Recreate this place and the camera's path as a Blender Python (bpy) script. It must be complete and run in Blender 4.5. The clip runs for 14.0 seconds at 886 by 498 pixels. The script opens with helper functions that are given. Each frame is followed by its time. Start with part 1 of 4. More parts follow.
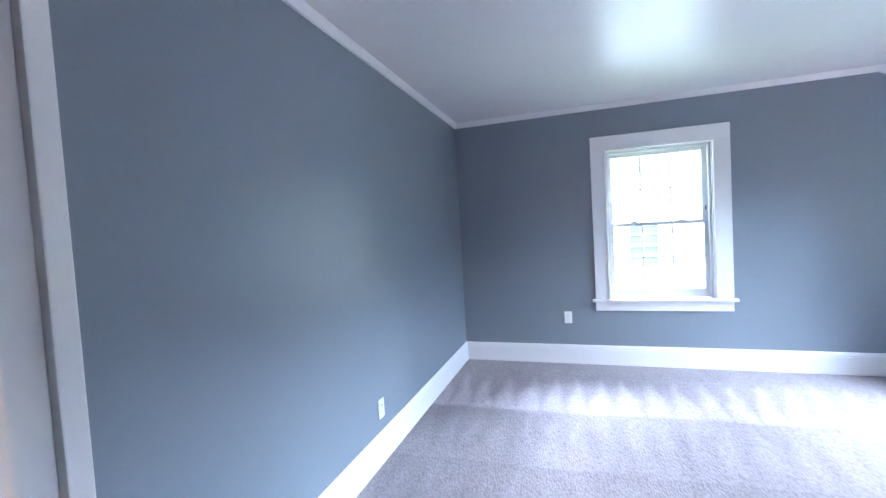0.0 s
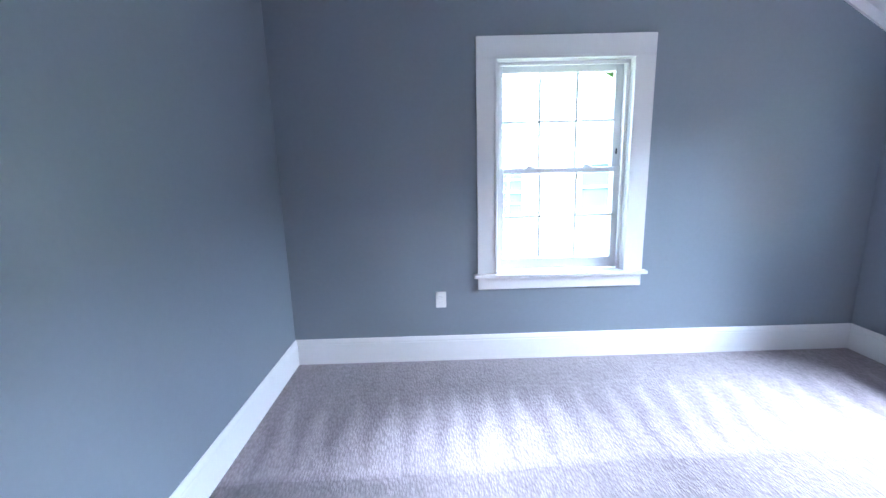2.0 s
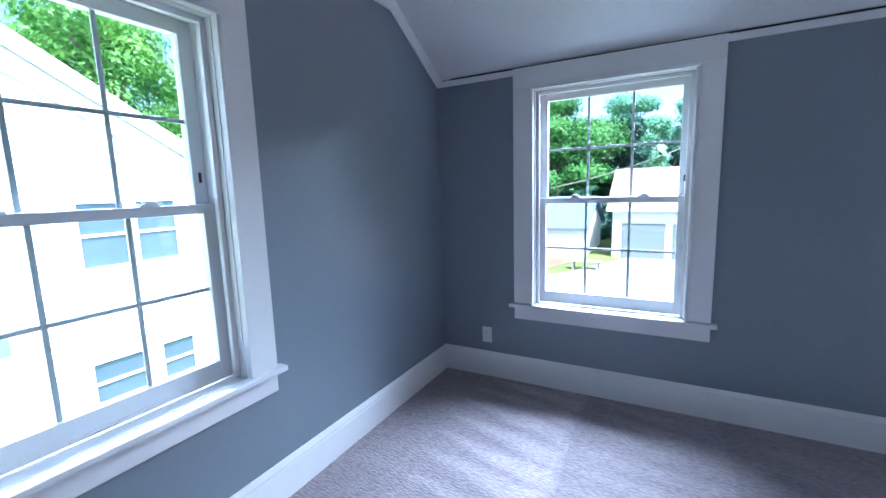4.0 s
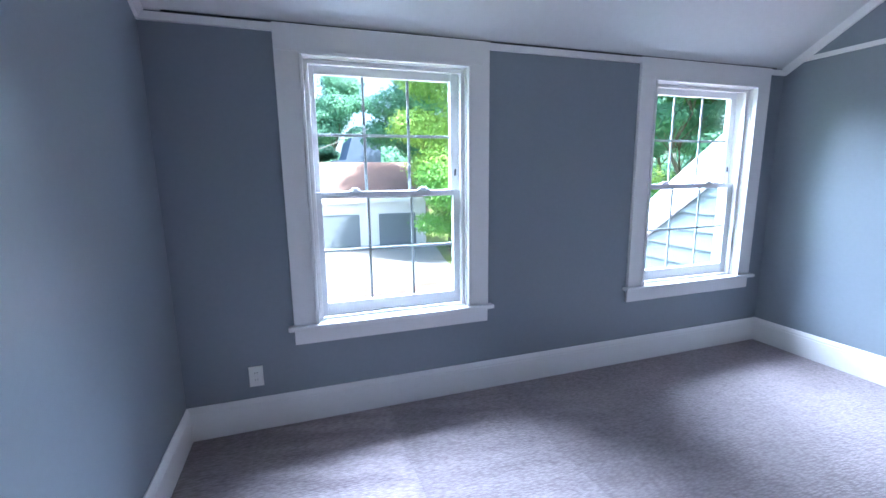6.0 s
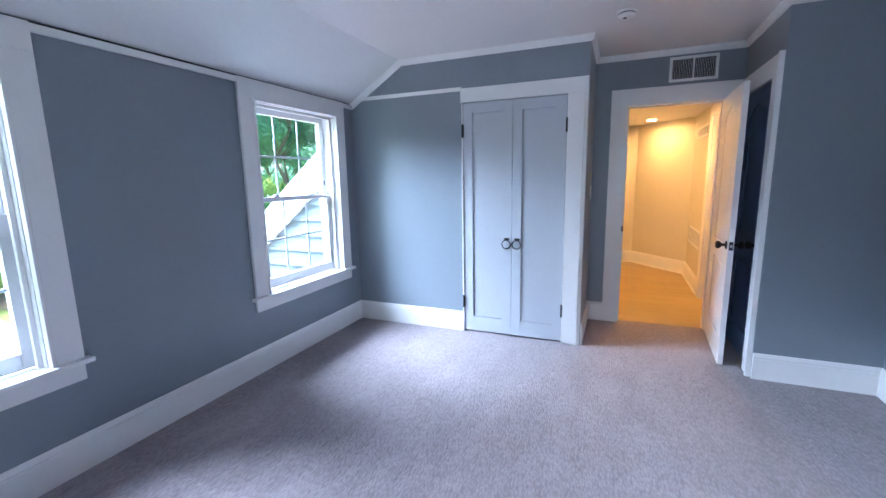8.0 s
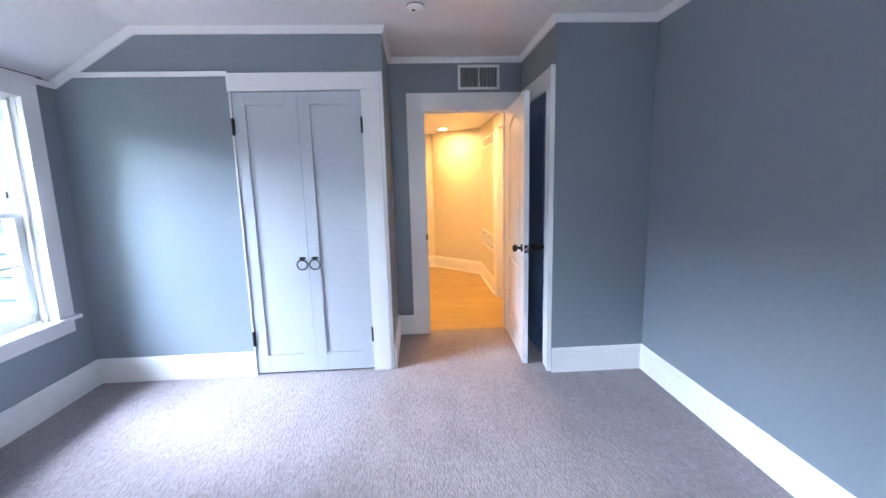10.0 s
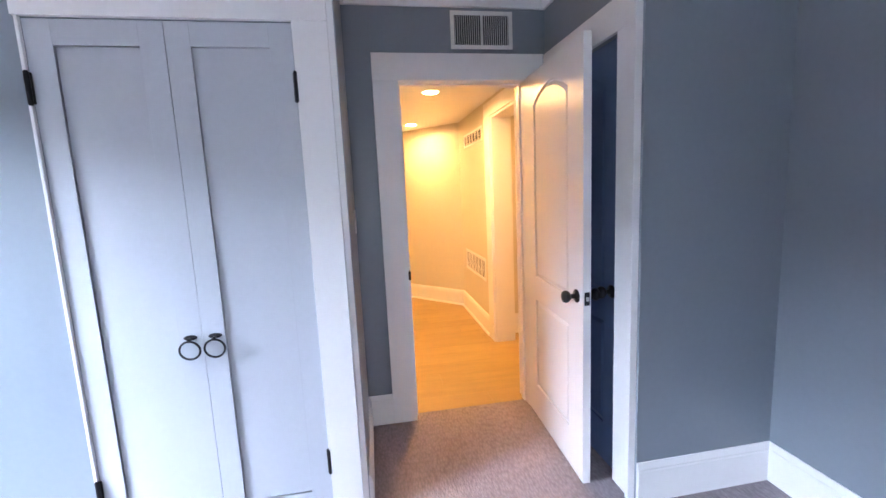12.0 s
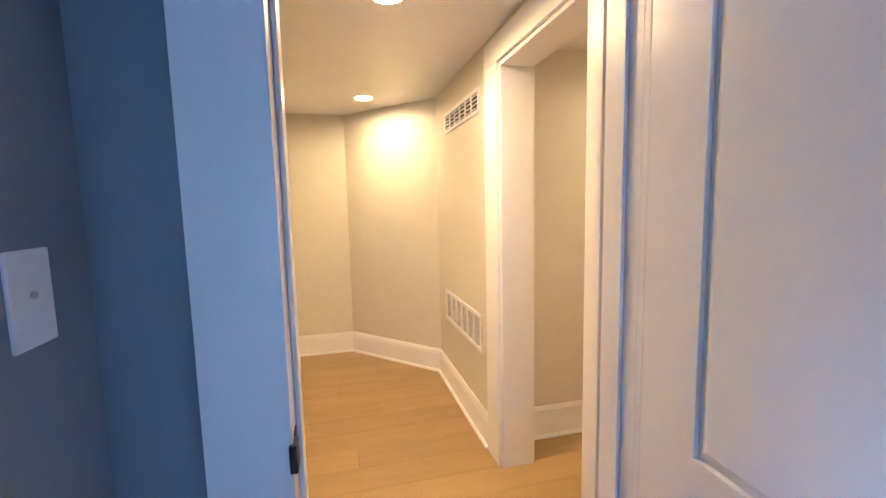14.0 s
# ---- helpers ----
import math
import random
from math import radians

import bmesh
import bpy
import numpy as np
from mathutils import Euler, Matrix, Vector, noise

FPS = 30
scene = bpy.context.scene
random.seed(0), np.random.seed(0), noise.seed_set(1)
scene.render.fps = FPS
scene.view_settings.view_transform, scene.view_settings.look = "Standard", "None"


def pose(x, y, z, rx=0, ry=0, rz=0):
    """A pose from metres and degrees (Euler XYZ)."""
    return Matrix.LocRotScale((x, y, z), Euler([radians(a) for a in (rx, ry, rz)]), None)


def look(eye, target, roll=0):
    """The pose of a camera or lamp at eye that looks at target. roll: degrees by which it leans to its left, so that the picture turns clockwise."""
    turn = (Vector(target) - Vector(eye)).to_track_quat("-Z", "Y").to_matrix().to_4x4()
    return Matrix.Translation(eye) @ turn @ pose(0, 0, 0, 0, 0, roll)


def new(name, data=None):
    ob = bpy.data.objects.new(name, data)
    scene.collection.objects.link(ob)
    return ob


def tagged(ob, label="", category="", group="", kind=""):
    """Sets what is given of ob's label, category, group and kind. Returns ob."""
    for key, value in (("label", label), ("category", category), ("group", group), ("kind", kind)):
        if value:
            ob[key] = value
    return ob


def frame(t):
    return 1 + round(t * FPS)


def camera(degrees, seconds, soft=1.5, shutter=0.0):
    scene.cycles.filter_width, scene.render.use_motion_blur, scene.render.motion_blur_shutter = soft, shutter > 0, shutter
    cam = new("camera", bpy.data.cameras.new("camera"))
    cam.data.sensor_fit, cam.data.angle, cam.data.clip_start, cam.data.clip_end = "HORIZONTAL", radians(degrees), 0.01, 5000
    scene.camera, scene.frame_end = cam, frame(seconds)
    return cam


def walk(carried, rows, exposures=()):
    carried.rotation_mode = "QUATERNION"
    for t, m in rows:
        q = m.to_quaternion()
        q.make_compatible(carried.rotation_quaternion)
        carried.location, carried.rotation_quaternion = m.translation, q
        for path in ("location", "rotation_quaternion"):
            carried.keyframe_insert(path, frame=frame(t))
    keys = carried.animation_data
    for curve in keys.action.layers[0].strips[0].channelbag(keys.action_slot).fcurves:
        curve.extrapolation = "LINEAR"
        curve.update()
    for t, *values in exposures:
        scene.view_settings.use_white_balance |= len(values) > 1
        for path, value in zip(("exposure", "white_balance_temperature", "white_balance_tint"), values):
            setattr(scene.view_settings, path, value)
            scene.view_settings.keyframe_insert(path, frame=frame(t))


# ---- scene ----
cam = camera(93.0, 14.0)
PATH = [
    (0, (1.200, -0.103, 1.384), (0.576, 1.795, 1.294), -3.3),
    (0.5, (1.153, 0.178, 1.385), (0.317, 1.988, 1.225), -3.9),
    (1, (1.142, 0.54, 1.378), (0.224, 2.306, 1.182), -2.6),
    (1.5, (1.101, 0.883, 1.354), (0.394, 2.734, 1.081), -2.1),
    (2, (1.045, 1.326, 1.396), (1.066, 3.287, 0.999), -1.5),
    (2.5, (1.105, 1.686, 1.376), (1.603, 3.593, 1.042), -1.5),
    (3, (1.157, 2.028, 1.397), (2.179, 3.722, 1.104), -1.2),
    (3.5, (1.202, 2.364, 1.382), (2.66, 3.704, 1.101), -1.5),
    (6, (1.664, 3.518, 1.386), (3.534, 2.898, 1.038), -0.7),
    (6.5, (1.693, 3.644, 1.394), (3.357, 2.595, 1.034), -0.4),
    (7, (1.661, 3.671, 1.389), (3.035, 2.261, 1.035), -0.4),
    (7.5, (1.621, 3.612, 1.41), (2.687, 1.955, 1.065), -0.6),
    (8, (1.599, 3.574, 1.425), (2.361, 1.755, 1.091), -1.0),
    (8.5, (1.578, 3.545, 1.412), (2.064, 1.63, 1.1), -1.5),
    (9, (1.565, 3.473, 1.421), (1.778, 1.509, 1.108), -1.8),
    (11.5, (1.77, 2.108, 1.404), (1.487, 0.152, 1.095), -1.8),
    (12, (1.767, 1.736, 1.413), (1.436, -0.217, 1.137), -2.6),
    (12.5, (1.703, 1.348, 1.422), (1.341, -0.6, 1.147), -1.9),
    (13, (1.67, 0.898, 1.414), (1.131, -1.01, 1.157), -3.4),
    (13.5, (1.573, 0.438, 1.39), (1.013, -1.471, 1.187), -1.7),
    (14, (1.462, 0.049, 1.375), (0.981, -1.88, 1.159), -1.3),
]
HALL_W = 5.3
SKY_GAIN = 3.4
EXPOSURES = [(0, 3.1, 5450, 12), (0.5, 3.2, 5500, 12), (1.4, 3.15, 5500, 12), (2.5, 2.88, 5450, 13), (3, 2.2, 5150, 10), (3.6, 2.05, 5150, 10), (6, 2.45, 5450, 13), (7.5, 2.15, 5350, 12), (8, 2.5, 5450, 13), (9, 2.85, 5650, 12), (11.3, 2.95, 5750, 18), (12.4, 2.92, 5900, 19), (13.1, 2.9, 5150, 13), (14, 2.6, 4030, 6)]
walk(cam, [(t, look(eye, target, roll)) for t, eye, target, roll in PATH], EXPOSURES)

# ---- world, sun, exposure ----
SUN_EL, SUN_AZ = radians(58), radians(222)
world = bpy.data.worlds.new("world")
scene.world = world
world.use_nodes = True
wn = world.node_tree
bg = wn.nodes["Background"]
sky = wn.nodes.new("ShaderNodeTexSky")
sky.sky_type = 'NISHITA'
sky.sun_disc = False
sky.sun_elevation, sky.sun_rotation = SUN_EL, SUN_AZ
sky.air_density, sky.dust_density, sky.ozone_density = 1.0, 3.0, 1.0
wn.links.new(sky.outputs[0], bg.inputs[0])
bg.inputs[1].default_value = 0.15
sun_data = bpy.data.lights.new("sun", 'SUN')
sun_data.energy, sun_data.angle, sun_data.color = 4.9, radians(0.6), (1.0, 0.95, 0.88)
sun = new("sun", sun_data)
sun_dir = Vector((math.sin(SUN_AZ) * math.cos(SUN_EL), math.cos(SUN_AZ) * math.cos(SUN_EL), math.sin(SUN_EL)))
sun.matrix_world = look(sun_dir * 60, (0, 0, 0))

# added unseen lamps: bright hazy sky above the trees, for each side's windows
for eye, target, wide, high, watts in (((8.6, 2.3, 4.9), (4.2, 2.0, 1.4), 7.0, 4.8, 460), ((4.2, 8.6, 4.6), (1.9, 4.3, 1.5), 3.2, 2.2, 125)):
    sd = bpy.data.lights.new("sky_fill", 'AREA')
    sd.shape, sd.size, sd.size_y, sd.energy, sd.color = 'RECTANGLE', wide, high, watts * SKY_GAIN, (0.80, 0.90, 1.0)
    so = new("sky_fill", sd)
    so.matrix_world = look(eye, target)


# ---- materials ----
def mat(name, rgb, rough=0.5, metal=0.0, vary=0.06, scale=3.0, fine=60.0, bump=0.02, bump_scale=180.0, spec=0.5, coat=0.0, dist=0.002):
    m = bpy.data.materials.new(name)
    m.use_nodes = True
    nt = m.node_tree
    b = nt.nodes["Principled BSDF"]
    b.inputs["Roughness"].default_value = rough
    b.inputs["Metallic"].default_value = metal
    b.inputs["Specular IOR Level"].default_value = spec
    b.inputs["Coat Weight"].default_value = coat
    geo = nt.nodes.new("ShaderNodeTexCoord")
    n1 = nt.nodes.new("ShaderNodeTexNoise")
    n1.inputs["Scale"].default_value, n1.inputs["Detail"].default_value = scale, 5
    n2 = nt.nodes.new("ShaderNodeTexNoise")
    n2.inputs["Scale"].default_value, n2.inputs["Detail"].default_value = fine, 3
    nt.links.new(geo.outputs["Object"], n1.inputs["Vector"])
    nt.links.new(geo.outputs["Object"], n2.inputs["Vector"])
    add = nt.nodes.new("ShaderNodeMath")
    add.operation = 'ADD'
    nt.links.new(n1.outputs["Fac"], add.inputs[0])
    nt.links.new(n2.outputs["Fac"], add.inputs[1])
    r = nt.nodes.new("ShaderNodeMapRange")
    r.inputs["From Min"].default_value, r.inputs["From Max"].default_value = 0.6, 1.4
    r.inputs["To Min"].default_value, r.inputs["To Max"].default_value = 1 - vary, 1 + vary
    nt.links.new(add.outputs[0], r.inputs["Value"])
    mul = nt.nodes.new("ShaderNodeVectorMath")
    mul.operation = 'SCALE'
    mul.inputs[0].default_value = rgb
    nt.links.new(r.outputs[0], mul.inputs["Scale"])
    nt.links.new(mul.outputs[0], b.inputs["Base Color"])
    n3 = nt.nodes.new("ShaderNodeTexNoise")
    n3.inputs["Scale"].default_value, n3.inputs["Detail"].default_value = bump_scale, 2
    nt.links.new(geo.outputs["Object"], n3.inputs["Vector"])
    bp = nt.nodes.new("ShaderNodeBump")
    bp.inputs["Strength"].default_value, bp.inputs["Distance"].default_value = bump * 10, dist
    nt.links.new(n3.outputs["Fac"], bp.inputs["Height"])
    nt.links.new(bp.outputs[0], b.inputs["Normal"])
    return m


def carpet_mat():
    m = mat("carpet", (0.31, 0.258, 0.277), 0.95, vary=0.18, scale=2.6, fine=26.0, bump=0.09, bump_scale=240.0, spec=0.1, dist=0.006)
    nt = m.node_tree
    b = nt.nodes["Principled BSDF"]
    b.inputs["Sheen Weight"].default_value, b.inputs["Sheen Roughness"].default_value = 0.25, 0.6
    src = b.inputs["Base Color"].links[0].from_socket
    tc = nt.nodes.new("ShaderNodeTexCoord")
    warp = nt.nodes.new("ShaderNodeTexNoise")
    warp.inputs["Scale"].default_value = 2.2
    nt.links.new(tc.outputs["Object"], warp.inputs["Vector"])
    wv = nt.nodes.new("ShaderNodeVectorMath")
    wv.operation = 'MULTIPLY_ADD'
    wv.inputs[1].default_value = (0.07, 0.09, 0)
    nt.links.new(warp.outputs["Color"], wv.inputs[0])
    nt.links.new(tc.outputs["Object"], wv.inputs[2])
    sep = nt.nodes.new("ShaderNodeSeparateXYZ")
    nt.links.new(wv.outputs[0], sep.inputs[0])

    def node(op, a, c=None, clamp=False):
        n = nt.nodes.new("ShaderNodeMath")
        n.operation, n.use_clamp = op, clamp
        for i, v in enumerate((a, c)):
            if v is None:
                continue
            if isinstance(v, (int, float)):
                n.inputs[i].default_value = v
            else:
                nt.links.new(v, n.inputs[i])
        return n.outputs[0]
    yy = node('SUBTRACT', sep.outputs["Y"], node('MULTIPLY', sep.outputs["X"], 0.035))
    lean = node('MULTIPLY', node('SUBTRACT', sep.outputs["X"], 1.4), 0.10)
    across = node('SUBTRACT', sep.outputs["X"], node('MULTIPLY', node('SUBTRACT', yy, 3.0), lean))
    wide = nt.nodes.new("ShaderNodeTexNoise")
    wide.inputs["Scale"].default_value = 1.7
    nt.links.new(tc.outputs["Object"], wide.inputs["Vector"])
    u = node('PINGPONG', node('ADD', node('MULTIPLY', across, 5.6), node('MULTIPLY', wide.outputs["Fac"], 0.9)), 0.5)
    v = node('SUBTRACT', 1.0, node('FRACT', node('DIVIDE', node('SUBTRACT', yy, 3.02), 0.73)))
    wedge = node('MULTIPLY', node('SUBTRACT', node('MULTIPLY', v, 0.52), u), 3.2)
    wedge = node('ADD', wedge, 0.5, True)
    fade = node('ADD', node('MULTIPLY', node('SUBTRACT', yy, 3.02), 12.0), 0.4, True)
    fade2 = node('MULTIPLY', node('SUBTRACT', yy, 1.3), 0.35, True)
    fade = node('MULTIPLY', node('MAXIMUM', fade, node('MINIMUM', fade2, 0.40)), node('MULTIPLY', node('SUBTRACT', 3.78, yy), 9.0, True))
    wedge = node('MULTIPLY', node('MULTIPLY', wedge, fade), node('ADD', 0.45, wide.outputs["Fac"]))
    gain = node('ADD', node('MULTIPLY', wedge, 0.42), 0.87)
    # a darker lane beside the long wall, up to y = 3.02
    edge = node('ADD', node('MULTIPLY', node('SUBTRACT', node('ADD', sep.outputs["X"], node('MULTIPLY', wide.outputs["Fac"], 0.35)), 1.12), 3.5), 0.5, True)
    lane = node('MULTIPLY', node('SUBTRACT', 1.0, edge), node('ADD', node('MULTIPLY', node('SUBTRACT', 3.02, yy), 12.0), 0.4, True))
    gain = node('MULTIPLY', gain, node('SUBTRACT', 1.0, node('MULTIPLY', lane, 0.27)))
    # loops of the pile
    vor = nt.nodes.new("ShaderNodeTexVoronoi")
    vor.inputs["Scale"].default_value = 105
    st = nt.nodes.new("ShaderNodeMapping")
    st.inputs["Scale"].default_value = (1.0, 0.34, 1.0)
    st.inputs["Rotation"].default_value = (0, 0, 0.2)
    nt.links.new(tc.outputs["Object"], st.inputs[0])
    nt.links.new(st.outputs[0], vor.inputs["Vector"])
    pile = node('SUBTRACT', 1.16, node('MULTIPLY', vor.outputs["Distance"], 0.42))
    gain = node('MULTIPLY', gain, pile)
    # nap pushed this way and that by feet and the vacuum
    nap = nt.nodes.new("ShaderNodeTexNoise")
    nap.inputs["Scale"].default_value, nap.inputs["Detail"].default_value, nap.inputs["Roughness"].default_value = 5.5, 7, 0.68
    nt.links.new(st.outputs[0], nap.inputs["Vector"])
    gain = node('MULTIPLY', gain, node('ADD', 0.72, node('MULTIPLY', nap.outputs["Fac"], 0.56)))
    height = node('ADD', node('MULTIPLY', nap.outputs["Fac"], 0.6), node('SUBTRACT', 1.0, vor.outputs["Distance"]))
    relief = nt.nodes.new("ShaderNodeBump")
    relief.inputs["Strength"].default_value, relief.inputs["Distance"].default_value = 0.55, 0.006
    nt.links.new(height, relief.inputs["Height"])
    nt.links.new(relief.outputs[0], b.inputs["Normal"])
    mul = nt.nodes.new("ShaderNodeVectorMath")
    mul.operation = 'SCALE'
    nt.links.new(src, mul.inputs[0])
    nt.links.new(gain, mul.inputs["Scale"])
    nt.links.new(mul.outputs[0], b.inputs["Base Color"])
    return m


def plank_mat(name, rgb, rough=0.4, vary=0.18):
    m = mat(name, rgb, rough, vary=0.05, scale=4, fine=30, bump=0.01)
    nt = m.node_tree
    b = nt.nodes["Principled BSDF"]
    src = b.inputs["Base Color"].links[0].from_socket
    tc = nt.nodes.new("ShaderNodeTexCoord")
    mp = nt.nodes.new("ShaderNodeMapping")
    mp.inputs["Scale"].default_value = (0.7, 5.0, 1.0)
    nt.links.new(tc.outputs["Object"], mp.inputs[0])
    ns = nt.nodes.new("ShaderNodeTexNoise")
    ns.inputs["Scale"].default_value, ns.inputs["Detail"].default_value = 3.0, 6
    nt.links.new(mp.outputs[0], ns.inputs["Vector"])
    info = nt.nodes.new("ShaderNodeObjectInfo")
    add = nt.nodes.new("ShaderNodeMath")
    add.operation = 'ADD'
    nt.links.new(ns.outputs["Fac"], add.inputs[0])
    half = nt.nodes.new("ShaderNodeMath")
    half.operation = 'MULTIPLY'
    half.inputs[1].default_value = 0.4
    nt.links.new(info.outputs["Random"], half.inputs[0])
    nt.links.new(half.outputs[0], add.inputs[1])
    r = nt.nodes.new("ShaderNodeMapRange")
    r.inputs["From Min"].default_value, r.inputs["From Max"].default_value = 0.3, 1.1
    r.inputs["To Min"].default_value, r.inputs["To Max"].default_value = 1 - vary, 1 + vary
    nt.links.new(add.outputs[0], r.inputs["Value"])
    mul = nt.nodes.new("ShaderNodeVectorMath")
    mul.operation = 'SCALE'
    nt.links.new(src, mul.inputs[0])
    nt.links.new(r.outputs[0], mul.inputs["Scale"])
    nt.links.new(mul.outputs[0], b.inputs["Base Color"])
    return m


def leaf_mat(name, rgb, rgb2):
    m = bpy.data.materials.new(name)
    m.use_nodes = True
    nt = m.node_tree
    b = nt.nodes["Principled BSDF"]
    b.inputs["Roughness"].default_value = 0.55
    g = nt.nodes.new("ShaderNodeNewGeometry")
    mix = nt.nodes.new("ShaderNodeMix")
    mix.data_type = 'RGBA'
    mix.inputs["A"].default_value, mix.inputs["B"].default_value = (*rgb, 1), (*rgb2, 1)
    tc = nt.nodes.new("ShaderNodeTexCoord")
    ns = nt.nodes.new("ShaderNodeTexNoise")
    ns.inputs["Scale"].default_value, ns.inputs["Detail"].default_value = 0.55, 3
    nt.links.new(tc.outputs["Object"], ns.inputs["Vector"])
    st = nt.nodes.new("ShaderNodeMapRange")
    st.inputs["From Min"].default_value, st.inputs["From Max"].default_value = 0.35, 0.68
    nt.links.new(ns.outputs["Fac"], st.inputs["Value"])
    av = nt.nodes.new("ShaderNodeMix")
    av.inputs["Factor"].default_value = 0.3
    nt.links.new(st.outputs["Result"], av.inputs["A"])
    nt.links.new(g.outputs["Random Per Island"], av.inputs["B"])
    nt.links.new(av.outputs["Result"], mix.inputs["Factor"])
    nt.links.new(mix.outputs["Result"], b.inputs["Base Color"])
    tr = nt.nodes.new("ShaderNodeBsdfTranslucent")
    nt.links.new(mix.outputs["Result"], tr.inputs["Color"])
    ms = nt.nodes.new("ShaderNodeMixShader")
    ms.inputs[0].default_value = 0.42
    nt.links.new(b.outputs[0], ms.inputs[1])
    nt.links.new(tr.outputs[0], ms.inputs[2])
    nt.links.new(ms.outputs[0], nt.nodes["Material Output"].inputs["Surface"])
    return m


def glass_mat():
    m = bpy.data.materials.new("window_glass")
    m.use_nodes = True
    nt = m.node_tree
    nt.nodes.remove(nt.nodes["Principled BSDF"])
    t = nt.nodes.new("ShaderNodeBsdfTransparent")
    t.inputs[0].default_value = (0.93, 0.96, 0.95, 1)
    gl = nt.nodes.new("ShaderNodeBsdfGlossy")
    gl.inputs["Roughness"].default_value = 0.02
    lw = nt.nodes.new("ShaderNodeLayerWeight")
    lw.inputs[0].default_value = 0.5
    pw5 = nt.nodes.new("ShaderNodeMath")
    pw5.operation = 'POWER'
    pw5.inputs[1].default_value = 5.0
    nt.links.new(lw.outputs["Facing"], pw5.inputs[0])
    fr = nt.nodes.new("ShaderNodeMath")
    fr.operation = 'MULTIPLY_ADD'
    fr.inputs[1].default_value, fr.inputs[2].default_value = 0.6, 0.035
    nt.links.new(pw5.outputs[0], fr.inputs[0])
    ms = nt.nodes.new("ShaderNodeMixShader")
    nt.links.new(fr.outputs[0], ms.inputs[0])
    nt.links.new(t.outputs[0], ms.inputs[1])
    nt.links.new(gl.outputs[0], ms.inputs[2])
    nt.links.new(ms.outputs[0], nt.nodes["Material Output"].inputs["Surface"])
    return m


def glow_mat(name, rgb, strength):
    m = bpy.data.materials.new(name)
    m.use_nodes = True
    nt = m.node_tree
    e = nt.nodes.new("ShaderNodeEmission")
    e.inputs[0].default_value, e.inputs[1].default_value = (*rgb, 1), strength
    nt.links.new(e.outputs[0], nt.nodes["Material Output"].inputs["Surface"])
    return m


M_WALL = mat("wall_paint_grey", (0.217, 0.249, 0.285), 0.38, vary=0.035, scale=1.6, fine=40, bump=0.03, bump_scale=260, dist=0.001)
M_CEIL = mat("ceiling_paint", (0.72, 0.72, 0.72), 0.36, vary=0.03, scale=1.2, fine=30, bump=0.04, bump_scale=120, dist=0.001)
M_TRIM = mat("trim_paint_white", (0.78, 0.77, 0.77), 0.36, vary=0.02, scale=4, fine=50, bump=0.012, bump_scale=90, dist=0.001)
M_DOOR = mat("door_paint_white", (0.76, 0.76, 0.76), 0.32, vary=0.02, scale=3, fine=50, bump=0.015, bump_scale=110, dist=0.001)
M_VINYL = mat("vinyl_white", (0.74, 0.75, 0.77), 0.35, vary=0.02, bump=0.005)
M_MUNTIN = mat("muntin_grey_white", (0.54, 0.56, 0.59), 0.4, vary=0.02, bump=0.005)
M_HALL = mat("hall_paint_cream", (0.625, 0.59, 0.485), 0.5, vary=0.03, scale=1.6, fine=40, bump=0.03, bump_scale=260, dist=0.001)
M_BLACK = mat("black_iron", (0.018, 0.018, 0.020), 0.35, metal=0.6, vary=0.2, bump=0.03)
M_STEEL = mat("latch_steel", (0.55, 0.53, 0.50), 0.3, metal=1.0)
M_PLATE = mat("cover_plate_plastic", (0.78, 0.78, 0.77), 0.35, vary=0.015, bump=0.004)
M_SLOT = mat("slot_dark", (0.03, 0.03, 0.035), 0.7)
M_DUCT = mat("duct_shade", (0.035, 0.035, 0.045), 0.8)
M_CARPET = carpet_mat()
M_WOOD = plank_mat("hall_oak_plank", (0.325, 0.222, 0.068), 0.36, 0.16)
M_GLASS = glass_mat()
M_LAMP = glow_mat("downlight_glow", (1.0, 0.54, 0.17), 30)
# even dark blue of the nook's side door leaf
M_NAVY = mat("slate_blue_door", (0.13, 0.185, 0.33), 0.35, vary=0.04, scale=3, fine=50, bump=0.015)
M_SIDING = mat("siding_white", (0.79, 0.79, 0.79), 0.5, vary=0.05, scale=2, fine=20)
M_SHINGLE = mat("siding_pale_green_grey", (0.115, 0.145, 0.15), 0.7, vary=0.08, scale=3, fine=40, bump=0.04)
M_ROOFRED = mat("roof_red_brown", (0.25, 0.155, 0.12), 0.85, vary=0.2, scale=2.5, fine=18, bump=0.08, bump_scale=25, dist=0.01)
M_BRICK = mat("edging_red", (0.21, 0.095, 0.07), 0.85, vary=0.2, scale=2.5, fine=18, bump=0.08, bump_scale=25, dist=0.01)
M_ROOFGREY = mat("roof_blue_grey", (0.12, 0.16, 0.23), 0.85, vary=0.15, scale=2.5, fine=18, bump=0.08, bump_scale=25, dist=0.01)
M_GDOOR = mat("garage_door_grey", (0.17, 0.20, 0.22), 0.5, vary=0.06)
M_CONC = mat("driveway_concrete", (0.25, 0.24, 0.22), 0.85, vary=0.12, scale=0.6, fine=9, bump=0.05, bump_scale=40)
M_GRASS = mat("grass_ground", (0.13, 0.17, 0.04), 0.95, vary=0.35, scale=0.35, fine=6, bump=0.1, bump_scale=18, dist=0.04)
M_BARK = mat("bark", (0.17, 0.14, 0.11), 0.9, vary=0.3, scale=6, fine=30, bump=0.1, bump_scale=20, dist=0.02)
M_DARKWIN = mat("far_window_glass", (0.07, 0.095, 0.125), 0.1, vary=0.2, scale=1.5)
